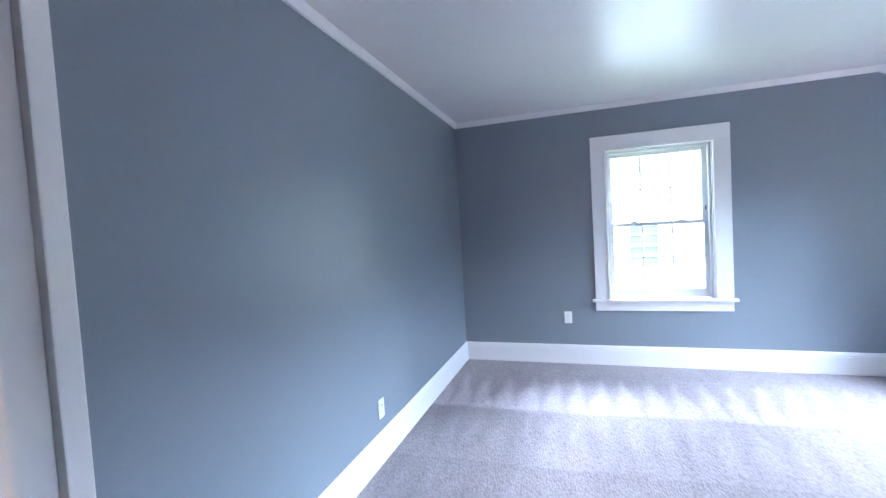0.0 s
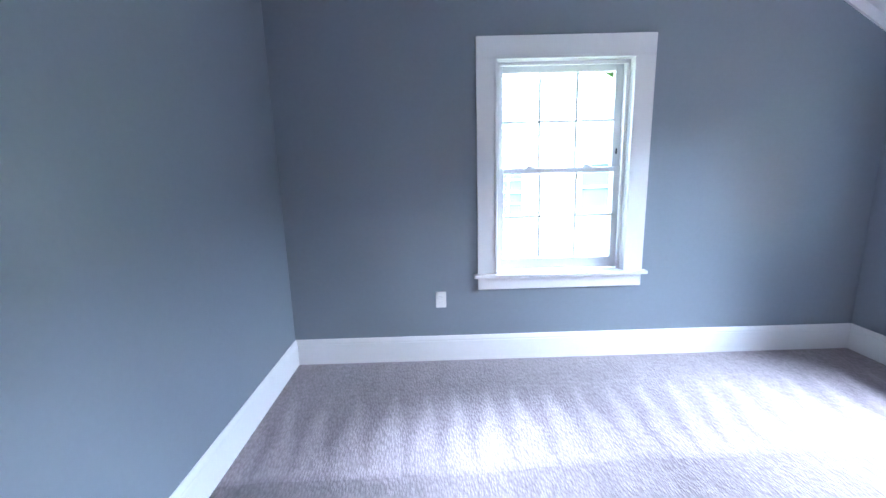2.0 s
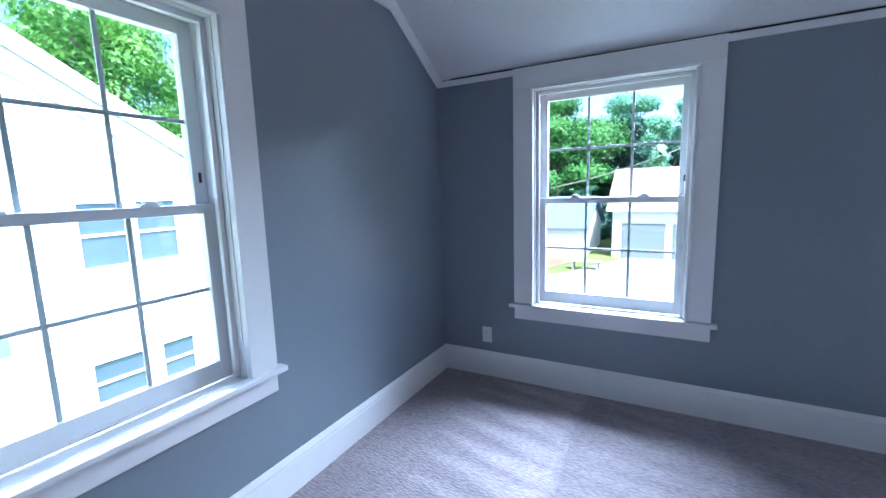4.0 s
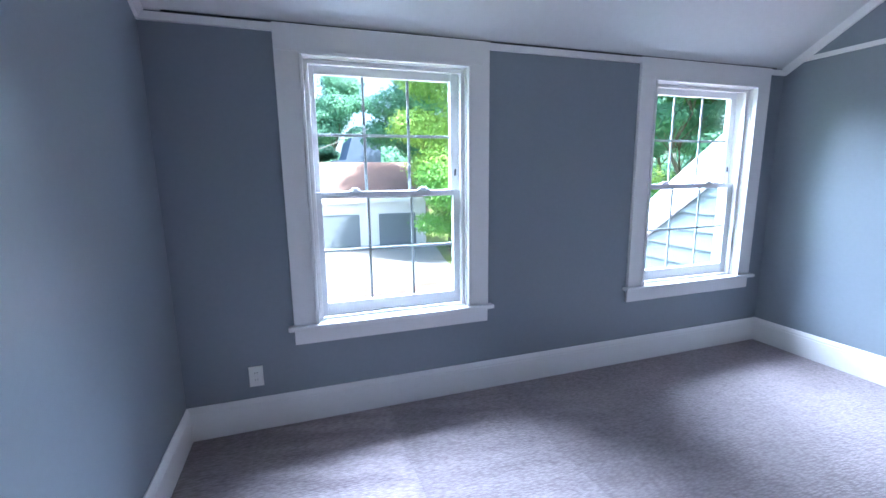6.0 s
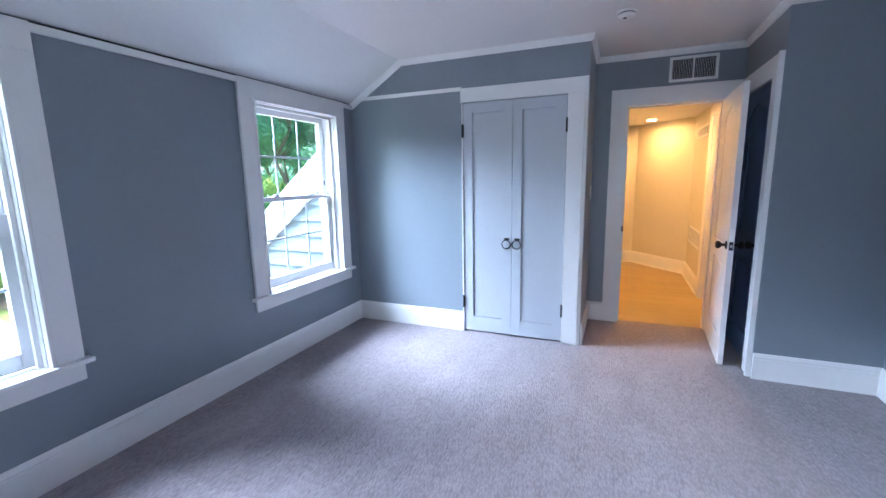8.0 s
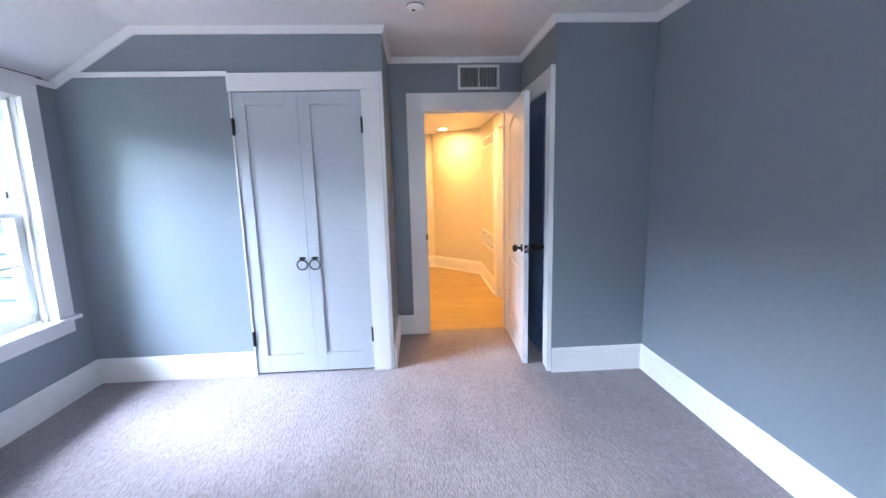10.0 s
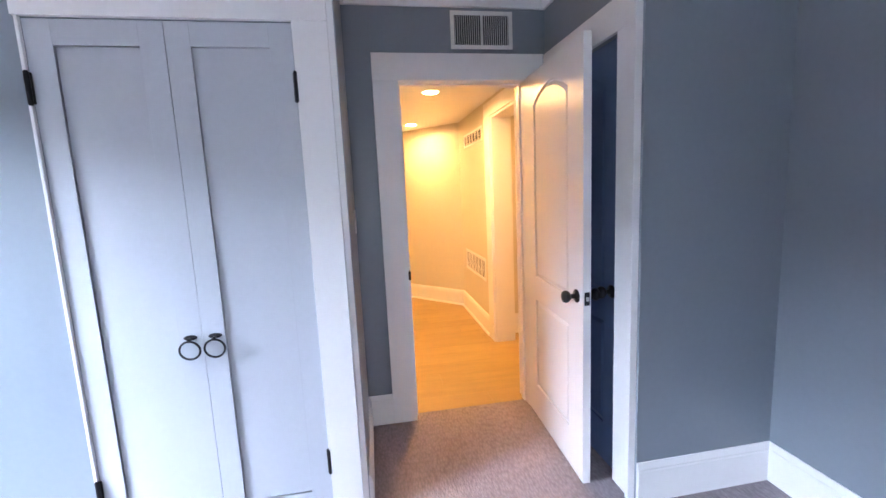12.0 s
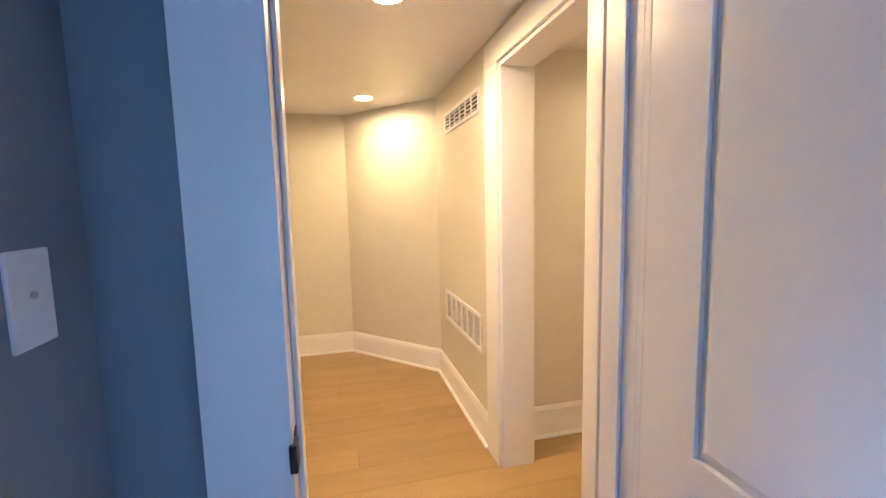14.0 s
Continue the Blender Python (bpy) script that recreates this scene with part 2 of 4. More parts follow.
M_BROWN = mat("red_wood", (0.30, 0.07, 0.05), 0.6, vary=0.1)


# ---- mesh helpers ----
def link(name, bm, material, parent=None, label=""):
    me = bpy.data.meshes.new(name)
    bmesh.ops.recalc_face_normals(bm, faces=bm.faces)
    bm.to_mesh(me)
    bm.free()
    me.materials.append(material)
    ob = new(name, me)
    if parent is not None:
        ob.parent = parent
    if label:
        tagged(ob, label)
    return ob


def part(name, bm, material, parent, label=""):
    return link(name, bm, material, parent, label)


def thing(name, label, category, m=None, group="", kind=""):
    ob = new(name)
    if m is not None:
        ob.matrix_world = m
    return tagged(ob, label, category, group, kind)


def solid(name, bm, material, label, category, kind="structure"):
    return tagged(link(name, bm, material), label, category, "", kind)


def box(bm, x0, x1, y0, y1, z0, z1, bevel=0.0):
    x0, x1, y0, y1, z0, z1 = min(x0, x1), max(x0, x1), min(y0, y1), max(y0, y1), min(z0, z1), max(z0, z1)
    vs = [bm.verts.new(c) for c in ((x0, y0, z0), (x1, y0, z0), (x1, y1, z0), (x0, y1, z0), (x0, y0, z1), (x1, y0, z1), (x1, y1, z1), (x0, y1, z1))]
    fs = [bm.faces.new([vs[i] for i in f]) for f in ((0, 3, 2, 1), (4, 5, 6, 7), (0, 1, 5, 4), (1, 2, 6, 5), (2, 3, 7, 6), (3, 0, 4, 7))]
    if bevel:
        es = {e for f in fs for e in f.edges}
        bmesh.ops.bevel(bm, geom=list(es), offset=bevel, segments=2, affect='EDGES', profile=0.6)


def boxes(*args, bevel=0.0):
    bm = bmesh.new()
    for a in args:
        box(bm, *a, bevel=bevel)
    return bm


def prism(bm, outline, axis, a, b):
    """A closed outline of two coordinates, drawn out along an axis from a to b."""
    def at(p, d):
        return {"x": (d, p[0], p[1]), "y": (p[0], d, p[1]), "z": (p[0], p[1], d)}[axis]
    va = [bm.verts.new(at(p, a)) for p in outline]
    vb = [bm.verts.new(at(p, b)) for p in outline]
    n = len(outline)
    bm.faces.new(va)
    bm.faces.new(vb[::-1])
    for i in range(n):
        bm.faces.new((va[i], vb[i], vb[(i + 1) % n], va[(i + 1) % n]))


def sweep(bm, profile, p, q, up=(0, 0, 1), e0=0.0, e1=0.0):
    """A moulding: profile of (out, up), drawn from p to q; out is to the left of the way. e0, e1: mitre per metre of out."""
    p, q, up = Vector(p), Vector(q), Vector(up)
    way = (q - p).normalized()
    out = up.cross(way).normalized()
    upv = way.cross(out).normalized()
    va = [bm.verts.new(p + out * o + upv * h + way * (e0 * o)) for o, h in profile]
    vb = [bm.verts.new(q + out * o + upv * h - way * (e1 * o)) for o, h in profile]
    n = len(profile)
    bm.faces.new(va)
    bm.faces.new(vb[::-1])
    for i in range(n):
        bm.faces.new((va[i], vb[i], vb[(i + 1) % n], va[(i + 1) % n]))


def lathe(bm, profile, m, steps=20):
    """profile of (radius, along z), turned about z, placed by m."""
    rings = []
    for r, z in profile:
        rings.append([bm.verts.new(m @ Vector((r * math.cos(2 * math.pi * i / steps), r * math.sin(2 * math.pi * i / steps), z))) for i in range(steps)])
    for a, b in zip(rings, rings[1:]):
        for i in range(steps):
            f = bm.faces.new((a[i], a[(i + 1) % steps], b[(i + 1) % steps], b[i]))
            f.smooth = True
    bm.faces.new(rings[0][::-1])
    bm.faces.new(rings[-1])


def torus(bm, m, big, small, n=32, k=10):
    rings = []
    for i in range(n):
        a = 2 * math.pi * i / n
        rings.append([bm.verts.new(m @ Vector(((big + small * math.cos(2 * math.pi * j / k)) * math.cos(a), (big + small * math.cos(2 * math.pi * j / k)) * math.sin(a), small * math.sin(2 * math.pi * j / k)))) for j in range(k)])
    for i in range(n):
        for j in range(k):
            f = bm.faces.new((rings[i][j], rings[(i + 1) % n][j], rings[(i + 1) % n][(j + 1) % k], rings[i][(j + 1) % k]))
            f.smooth = True


# ---- plan ----
XE, YN = 4.03, 4.17            # east and north walls
XB, YB = 0.685, 0.195          # closed-in corner beside the entrance nook
XN = 1.85                      # east side of the nook
YD = -0.735                    # entrance wall of the nook
ZC = 2.475                     # flat ceiling
XK, ZK = 3.485, 2.135          # where the ceiling begins to slope; its height at the east wall
ZH = 2.185                     # hall ceiling
DX0, DX1, DZ = 0.825, 1.56, 2.03
CX0, CX1, CZ = 2.007, 2.885, 2.057
WT = 0.2


def wall_x(name, x0, x1, ya, yb, z0, z1, holes, material, label):
    """A wall that runs along y, with holes (y0, y1, z0, z1)."""
    bm = bmesh.new()
    y = ya
    for h0, h1, hz0, hz1 in sorted(holes):
        box(bm, x0, x1, y, h0, z0, z1)
        if hz0 > z0:
            box(bm, x0, x1, h0, h1, z0, hz0)
        box(bm, x0, x1, h0, h1, hz1, z1)
        y = h1
    box(bm, x0, x1, y, yb, z0, z1)
    return solid(name, bm, material, label, "wall")


def wall_y(name, y0, y1, xa, xb, z0, z1, holes, material, label):
    bm = bmesh.new()
    x = xa
    for h0, h1, hz0, hz1 in sorted(holes):
        box(bm, x, h0, y0, y1, z0, z1)
        if hz0 > z0:
            box(bm, h0, h1, y0, y1, z0, hz0)
        box(bm, h0, h1, y0, y1, hz1, z1)
        x = h1
    box(bm, x, xb, y0, y1, z0, z1)
    return solid(name, bm, material, label, "wall")


W1 = (1.435, 2.335, 0.60, 2.045)
W2 = (2.565, 3.485, 0.54, 2.0)
W3 = (0.285, 1.235, 0.54, 2.0)
wall_y("wall_north", YN, YN + WT, -0.16, XE + WT, -0.1, 2.62, [W1], M_WALL, "blue-grey painted gable wall with a window in it")
wall_x("wall_east", XE, XE + WT, -0.9, YN, -0.1, ZK + 0.08, [W2, W3], M_WALL, "low blue-grey painted wall with two windows")
wall_x("wall_west", -0.16, 0, -0.9, YN, -0.1, 2.62, [], M_WALL, "long bare blue-grey painted wall above a white baseboard")
wall_y("wall_corner", YB - 0.12, YB, 0, XB, -0.1, 2.62, [], M_WALL, "short blue-grey painted wall beside the entrance nook")
wall_x("wall_nook_west", XB - 0.12, XB, YD, YB - 0.12, -0.1, 2.62, [(-0.665, 0.04, -0.1, 2.035)], M_WALL, "blue-grey nook wall with a closed door in it")
wall_y("wall_entrance", YD - 0.13, YD, 0.0, 1.97, -0.1, 2.62, [(DX0 - 0.02, DX1 + 0.02, -0.1, DZ + 0.02)], M_WALL, "blue-grey wall with the open doorway to the hall")
wall_x("wall_nook_east", XN, XN + 0.12, YD, -0.12, -0.1, 2.62, [], M_WALL, "narrow blue-grey nook wall with a light switch")
wall_y("wall_closet", -0.12, 0, XN, XE, -0.1, 2.62, [(CX0, CX1, -0.1, CZ)], M_WALL, "blue-grey painted wall around the closet doors")
wall_y("wall_closet_back", -0.9, -0.78, 1.97, XE, -0.1, 2.62, [], M_WALL, "plain back wall inside the closet")

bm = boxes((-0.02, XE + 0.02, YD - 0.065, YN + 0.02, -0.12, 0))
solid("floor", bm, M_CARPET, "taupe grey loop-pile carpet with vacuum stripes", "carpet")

bm = boxes((-0.16, XK, -0.9, YN + WT, ZC, ZC + 0.12))
prism(bm, [(XK, ZC), (XE + WT, ZK - (ZC - ZK) / (XE - XK) * WT), (XE + WT, ZC + 0.12), (XK, ZC + 0.12)], "y", -0.9, YN + WT)
solid("ceiling", bm, M_CEIL, "white painted ceiling sloping down to the windowed wall", "ceiling")

# crown strips, flat on the wall under the ceiling
CROWN = [(0, -0.048), (0.016, -0.048), (0.022, -0.03), (0.030, -0.012), (0.032, 0.0), (0, 0.0)]


def crown(name, *runs):
    bm = bmesh.new()
    for p, q, e0, e1 in runs:
        sweep(bm, CROWN, p, q, e0=e0, e1=e1)
    return solid(name, bm, M_TRIM, "narrow white painted crown moulding under the ceiling", "crown moulding")


zc = ZC - 0.001
crown("crown_moulding",
      ((0, YN, zc), (0, YB, zc), 1, 1),
      ((0, YB, zc), (XB, YB, zc), 1, -1),
      ((XB, YB, zc), (XB, YD, zc), -1, 1),
      ((XB, YD, zc), (XN, YD, zc), 1, 1),
      ((XN, YD, zc), (XN, 0, zc), 1, -1),
      ((XN, 0, zc), (XK, 0, zc), -1, 0),
      ((XK, YN, zc), (0, YN, zc), 0, 1))
slope = Vector((XE - XK, 0, ZK - ZC)).normalized()
bm = bmesh.new()
nrm = (-slope.z * -1, 0, slope.x)
sweep(bm, CROWN, (XK, 0, zc), (XE, 0, ZK), up=(-slope.z, 0, slope.x))
sweep(bm, CROWN, (XE, YN, ZK), (XK, YN, zc), up=(-slope.z, 0, slope.x))
solid("slope_moulding", bm, M_TRIM, "narrow white moulding following the sloped ceiling", "crown moulding")

# black strip fills the gap above the rail in place of its shadow
solid("shadow_strip", boxes((XE - 0.012, XE, 0.1, YN - 0.1, 2.1245, 2.136)), M_SLOT, "dark strip standing in for the shadow between the trim board and the ceiling", "gap")
# rail along the top of the windowed wall and the closet wall
bm = boxes((XE - 0.02, XE, 0, YN, 2.088, 2.124), bevel=0.002)
solid("rail_east", bm, M_TRIM, "flat white trim board along the top of the wall", "trim")
bm = boxes((CX1 + 0.012, XE - 0.02, 0, 0.018, 2.158, 2.190), bevel=0.003)
solid("rail_closet", bm, M_TRIM, "thin white picture rail beside the closet head", "trim")

BASE = [(0, 0), (0.017, 0), (0.017, 0.145), (0.014, 0.152), (0.016, 0.160), (0.010, 0.176), (0.006, 0.186), (0, 0.186)]


def base(name, runs, material=M_TRIM, label="tall white painted baseboard with a moulded cap", shoe=False):
    bm = bmesh.new()
    for p, q, e0, e1 in runs:
        p, q = (*p, 0.0), (*q, 0.0)
        sweep(bm, BASE, p, q, e0=e0, e1=e1)
        if shoe:
            sweep(bm, [(0.017, 0), (0.032, 0), (0.031, 0.008), (0.026, 0.015), (0.017, 0.018)], p, q, e0=e0, e1=e1)
    return solid(name, bm, material, label, "baseboard")


base("baseboard_west", [((0, YN), (0, YB), 1, 1)])
base("baseboard_north", [((XE, YN), (0, YN), 1, 1)])
base("baseboard_east", [((XE, 0), (XE, YN), 1, 1)])
base("baseboard_closet", [((CX1 + 0.012, 0), (XE, 0), 0, 1)])
base("baseboard_corner", [((0, YB), (XB, YB), 1, 0)])
base("baseboard_nook", [((XN, YD), (XN, 0.0), 1, 0), ((DX1 + 0.135, YD), (XN, YD), 0, 1)])


# ---- windows ----
def window(name, m, w, z0, z1, apron_w=0.055, label=""):
    """A double-hung window. Its own x runs along the wall, y outwards from the room's face, z up; x = 0 at the opening's middle."""
    win = thing(name, label, "window", m, kind="structure")
    h = w / 2
    cw = 0.12
    jd = 0.2
    # lining
    part("jamb", boxes((-h, -h + 0.018, 0.0, jd, z0, z1), (h - 0.018, h, 0.0, jd, z0, z1), (-h + 0.018, h - 0.018, 0.0, jd, z1 - 0.018, z1)), M_TRIM, win)
    part("window_sill", boxes((-h - cw - 0.03, h + cw + 0.03, -0.055, -0.001, z0 + 0.018, z0 + 0.043), (-h + 0.019, h - 0.019, -0.001, 0.075, z0 + 0.018, z0 + 0.043), bevel=0.006), M_TRIM, win, "white painted window stool with rounded nose")
    part("outer_sill", boxes((-h + 0.019, h - 0.019, 0.078, 0.23, z0 + 0.0, z0 + 0.030)), M_VINYL, win)
    part("apron", boxes((-h - cw, h + cw, -0.018, -0.0005, z0 - 0.07, z0 + 0.0175), bevel=0.003), M_TRIM, win)
    ztop = z1 + 0.125 if name == "window_1" else 2.128
    for s in (-1, 1):
        part("side_casing", boxes((s * h, s * (h + cw), -0.024, -0.0005, z0 + 0.0435, z1), bevel=0.002), M_TRIM, win)
        part("side_bead", boxes((s * (h - 0.014), s * (h + 0.004), -0.034, 0.012, z0 + 0.0435, z1 - 0.015), bevel=0.004), M_TRIM, win)
        part("side_stop", boxes((s * (h - 0.040), s * (h - 0.0182), 0.03, 0.052, z0 + 0.0435, z1 - 0.02), bevel=0.003), M_TRIM, win)
    part("head_casing", boxes((-h - cw, h + cw, -0.024, -0.0005, z1 + 0.0005, ztop), bevel=0.002), M_TRIM, win)
    part("head_bead", boxes((-h - 0.004, h + 0.004, -0.034, 0.012, z1 - 0.0145, z1 + 0.004), bevel=0.004), M_TRIM, win)
    part("head_stop", boxes((-h + 0.0185, h - 0.0185, 0.03, 0.052, z1 - 0.042, z1 - 0.0185), bevel=0.003), M_TRIM, win)
    zb = z0 + 0.044
    zt = z1 - 0.0185
    zm = (zb + zt) / 2 - 0.002
    xi = h - 0.0187
    for nm, y, za, zc2, bot, top in (("lower_sash", 0.078, zb, zm + 0.019, 0.080, 0.036), ("upper_sash", 0.122, zm - 0.019, zt, 0.036, 0.052)):
        st = 0.052
        frame_bm = boxes((-xi, -xi + st, y, y + 0.040, za, zc2), (xi - st, xi, y, y + 0.040, za, zc2),
                         (-xi + st, xi - st, y, y + 0.040, za, za + bot), (-xi + st, xi - st, y, y + 0.040, zc2 - top, zc2), bevel=0.003)
        sash = part(nm, frame_bm, M_VINYL, win, "white vinyl sash frame")
        gx, g0, g1 = xi - st, za + bot, zc2 - top
        part("pane", boxes((-gx, gx, y + 0.009, y + 0.013, g0, g1)), M_GLASS, sash, "clear window glass").visible_shadow = False
        for i in (1, 2):
            x = -gx + 2 * gx * i / 3
            part("muntin", boxes((x - 0.008, x + 0.008, y + 0.0135, y + 0.021, g0, g1), bevel=0.002), M_MUNTIN, sash)
        zz = (g0 + g1) / 2
        part("muntin", boxes((-gx, gx, y + 0.0132, y + 0.0214, zz - 0.008, zz + 0.008), bevel=0.002), M_MUNTIN, sash)
        if nm == "lower_sash":
            for s in (-1, 1):
                lk = bmesh.new()
                box(lk, s * gx * 0.52 - 0.032, s * gx * 0.52 + 0.032, y + 0.006, y + 0.034, zc2, zc2 + 0.007, bevel=0.002)
                lathe(lk, [(0.017, 0), (0.017, 0.010), (0.012, 0.014)], Matrix.Translation((s * gx * 0.52, y + 0.02, zc2 + 0.007)), 14)
                box(lk, s * gx * 0.52 - 0.005, s * gx * 0.52 + 0.024, y + 0.004, y + 0.014, zc2 + 0.009, zc2 + 0.017, bevel=0.002)
                part("sash_lock", lk, M_VINYL, sash, "small white sash lock")
            lift = boxes((-0.12, 0.12, y - 0.008, y + 0.001, za + 0.006, za + 0.016), bevel=0.003)
            part("sash_lift", lift, M_VINYL, sash)
        else:
            part("tilt_latch", boxes((xi - 0.030, xi - 0.020, y - 0.006, y, za + 0.12, za + 0.16), bevel=0.002), M_SLOT, sash, "small dark vent latch")
    return win


TOE = pose(0, 0, 0, 0, 0, -90)
window("window_1", pose((W1[0] + W1[1]) / 2, YN, 0), W1[1] - W1[0], 0.595, W1[3], label="white double-hung window with divided sashes facing the neighbour")
window("window_2", pose(XE, (W2[0] + W2[1]) / 2, 0) @ TOE, W2[1] - W2[0], 0.535, W2[3], label="white double-hung window with divided sashes above the driveway")
window("window_3", pose(XE, (W3[0] + W3[1]) / 2, 0) @ TOE, W3[1] - W3[0], 0.535, W3[3], label="white double-hung window beside the shingled wing")


# ---- doors ----
def panel_leaf(name, w, h, t, panels, material, parent, label=""):
    """A door leaf: x from the hinge to the free edge, y 0..t, z up. panels: (x0, x1, z0, z1, rise); a rise bows the top."""
    bm = bmesh.new()
    box(bm, 0, w, 0.012, t - 0.012, 0, h)
    xs0, xs1 = panels[0][0], panels[0][1]
    for y0, y1, s in ((0.0, 0.012, 1), (t, t - 0.012, -1)):
        box(bm, 0, xs0, y0, y1, 0, h)
        box(bm, xs1, w, y0, y1, 0, h)
        zs = 0
        for x0, x1, z0, z1, rise in panels:
            box(bm, x0, x1, y0, y1, zs, z0)
            zs = z1
        x0, x1, z0, z1, rise = panels[-1]
        n = 16 if rise else 1
        arc = [(x0 + (x1 - x0) * i / n, z1 + rise * math.sin(math.pi * i / n) ** 0.8 if rise else z1) for i in range(n + 1)]
        for a, b in zip(arc, arc[1:]):
            prism(bm, [a, b, (b[0], h), (a[0], h)], "y", y0, y1)
        for x0, x1, z0, z1, rise in panels:
            n = 16 if rise else 1
            d, e = 0.008, 0.010

            def ring(o, y):
                top = [(x0 + o + (x1 - x0 - 2 * o) * i / n, z1 - o + (rise * math.sin(math.pi * i / n) ** 0.8 if rise else 0)) for i in range(n + 1)]
                pts = [(x0 + o, z0 + o), *top, (x1 - o, z0 + o)]
                return [bm.verts.new((p[0], y, p[1])) for p in pts]
            f = 1 if y0 < t / 2 else -1
            r1, r2, r3 = ring(0.0005, 0.0118 if f > 0 else t - 0.0118), ring(e, (0.0105 if f > 0 else t - 0.0105)), ring(d + 0.018, 0.002 if f > 0 else t - 0.002)
            for a, b in ((r1, r2), (r2, r3)):
                for i in range(len(a)):
                    bm.faces.new((a[i], a[(i + 1) % len(a)], b[(i + 1) % len(b)], b[i]))
            bm.faces.new(r3)
    return part(name, bm, material, parent, label)


def knob(parent, x, z, y, side, label="round black door knob"):
    """A knob on the face at y, pointing to -y (side -1) or +y (side 1)."""
    m = Matrix.Translation((x, y, z)) @ pose(0, 0, 0, 90 if side < 0 else -90)
    bm = bmesh.new()
    lathe(bm, [(0.0, 0), (0.031, 0.0), (0.031, 0.004), (0.026, 0.008), (0.012, 0.011), (0.011, 0.030), (0.020, 0.036), (0.028, 0.046), (0.029, 0.056), (0.024, 0.066), (0.012, 0.071), (0.0005, 0.072)][1:], m, 24)
    return part("knob", bm, M_BLACK, parent, label)


def hinge(parent, x, y, z, h=0.09, r=0.008, w=0.0):
    bm = bmesh.new()
    lathe(bm, [(r * 0.6, -0.006), (r, 0), (r, h), (r * 0.6, h + 0.006)], Matrix.Translation((x, y, z - h / 2)), 12)
    if w:
        box(bm, x - w, x + w, y - 0.010, y - 0.004, z - h / 2, z + h / 2)
    return part("hinge", bm, M_BLACK, parent, "black metal hinge")


room_door = thing("door_1", "white two-panel arch-top door standing open against the nook wall", "door", pose(0.826, -0.712, 0.012, 0, 0, 87.3), kind="structure")
panel_leaf("door_leaf", 0.765, 2.02, 0.036, [(0.15, 0.61, 0.20, 0.735, 0), (0.15, 0.61, 0.875, 1.845, 0.075)], M_DOOR, room_door, "white moulded door leaf with arched upper panel")
knob(room_door, 0.70, 0.895, 0.0, -1)
knob(room_door, 0.70, 0.895, 0.036, 1)
part("latch_plate", boxes((0.765, 0.767, 0.006, 0.030, 0.865, 0.925)), M_BLACK, room_door, "black latch plate on the door edge")
part("latch_bolt", boxes((0.767, 0.776, 0.012, 0.024, 0.886, 0.904), bevel=0.002), M_STEEL, room_door, "steel latch bolt")
for z in (0.25, 1.78):
    hinge(room_door, -0.004, 0.030, z)

side_door = thing("door_2", "closed dark slate-blue panelled door in the shaded side of the nook", "door", pose(XB - 0.046, 0.034, 0.012, 0, 0, -90), kind="structure")
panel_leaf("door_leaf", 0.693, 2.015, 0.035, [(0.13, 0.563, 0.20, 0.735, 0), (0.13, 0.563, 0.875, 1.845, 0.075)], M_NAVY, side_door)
for z in (0.25, 1.8):
    hinge(side_door, 0.689, 0.041, z)
knob(side_door, 0.064, 0.895, 0.035, 1, "round black door knob in the shade")


def casing(name, parts, label="flat white painted door casing"):
    t = thing(name, label, "door casing", kind="structure")
    for nm, b in parts:
        part(nm, boxes(b, bevel=0.002), M_TRIM, t)
    return t


casing("casing_entrance", [
    ("side_casing", (DX1, DX1 + 0.145, YD, YD + 0.02, 0, DZ)),
    ("side_casing", (XB + 0.001, DX0, YD, YD + 0.02, 0, DZ)),
    ("head_casing", (XB + 0.021, DX1 + 0.145, YD, YD + 0.02, DZ + 0.0005, DZ + 0.148)),
    ("side_jamb", (DX1, DX1 + 0.0195, YD - 0.13, YD - 0.0005, 0, DZ + 0.019)),
    ("side_jamb", (DX0 - 0.0195, DX0, YD - 0.13, YD - 0.0005, 0, DZ + 0.019)),
    ("head_jamb", (DX0 + 0.0005, DX1 - 0.0005, YD - 0.13, YD - 0.0005, DZ, DZ + 0.019)),
    ("door_stop", (DX1 - 0.011, DX1 - 0.0005, YD - 0.095, YD - 0.045, 0, DZ - 0.012)),
    ("door_stop", (DX0 + 0.0005, DX0 + 0.011, YD - 0.095, YD - 0.045, 0, DZ - 0.012)),
    ("door_stop", (DX0 + 0.0005, DX1 - 0.0005, YD - 0.095, YD - 0.045, DZ - 0.0115, DZ - 0.0005)),
    ("hall_casing", (DX1, DX1 + 0.12, YD - 0.162, YD - 0.142, 0, DZ)),
    ("hall_casing", (XB + 0.02, DX0, YD - 0.162, YD - 0.142, 0, DZ)),
    ("hall_head_casing", (XB + 0.02, DX1 + 0.12, YD - 0.162, YD - 0.142, DZ + 0.0005, DZ + 0.13)),
])
strike = thing("strike_plate", "dark metal strike plate on the white door jamb", "strike plate")
part("plate", boxes((DX1 - 0.0025, DX1 + 0.001, YD - 0.036, YD - 0.008, 0.885, 0.955)), M_BLACK, strike)
part("lip", boxes((DX1 - 0.008, DX1 + 0.006, YD - 0.010, YD + 0.027, 0.894, 0.948), bevel=0.003), M_BLACK, strike)

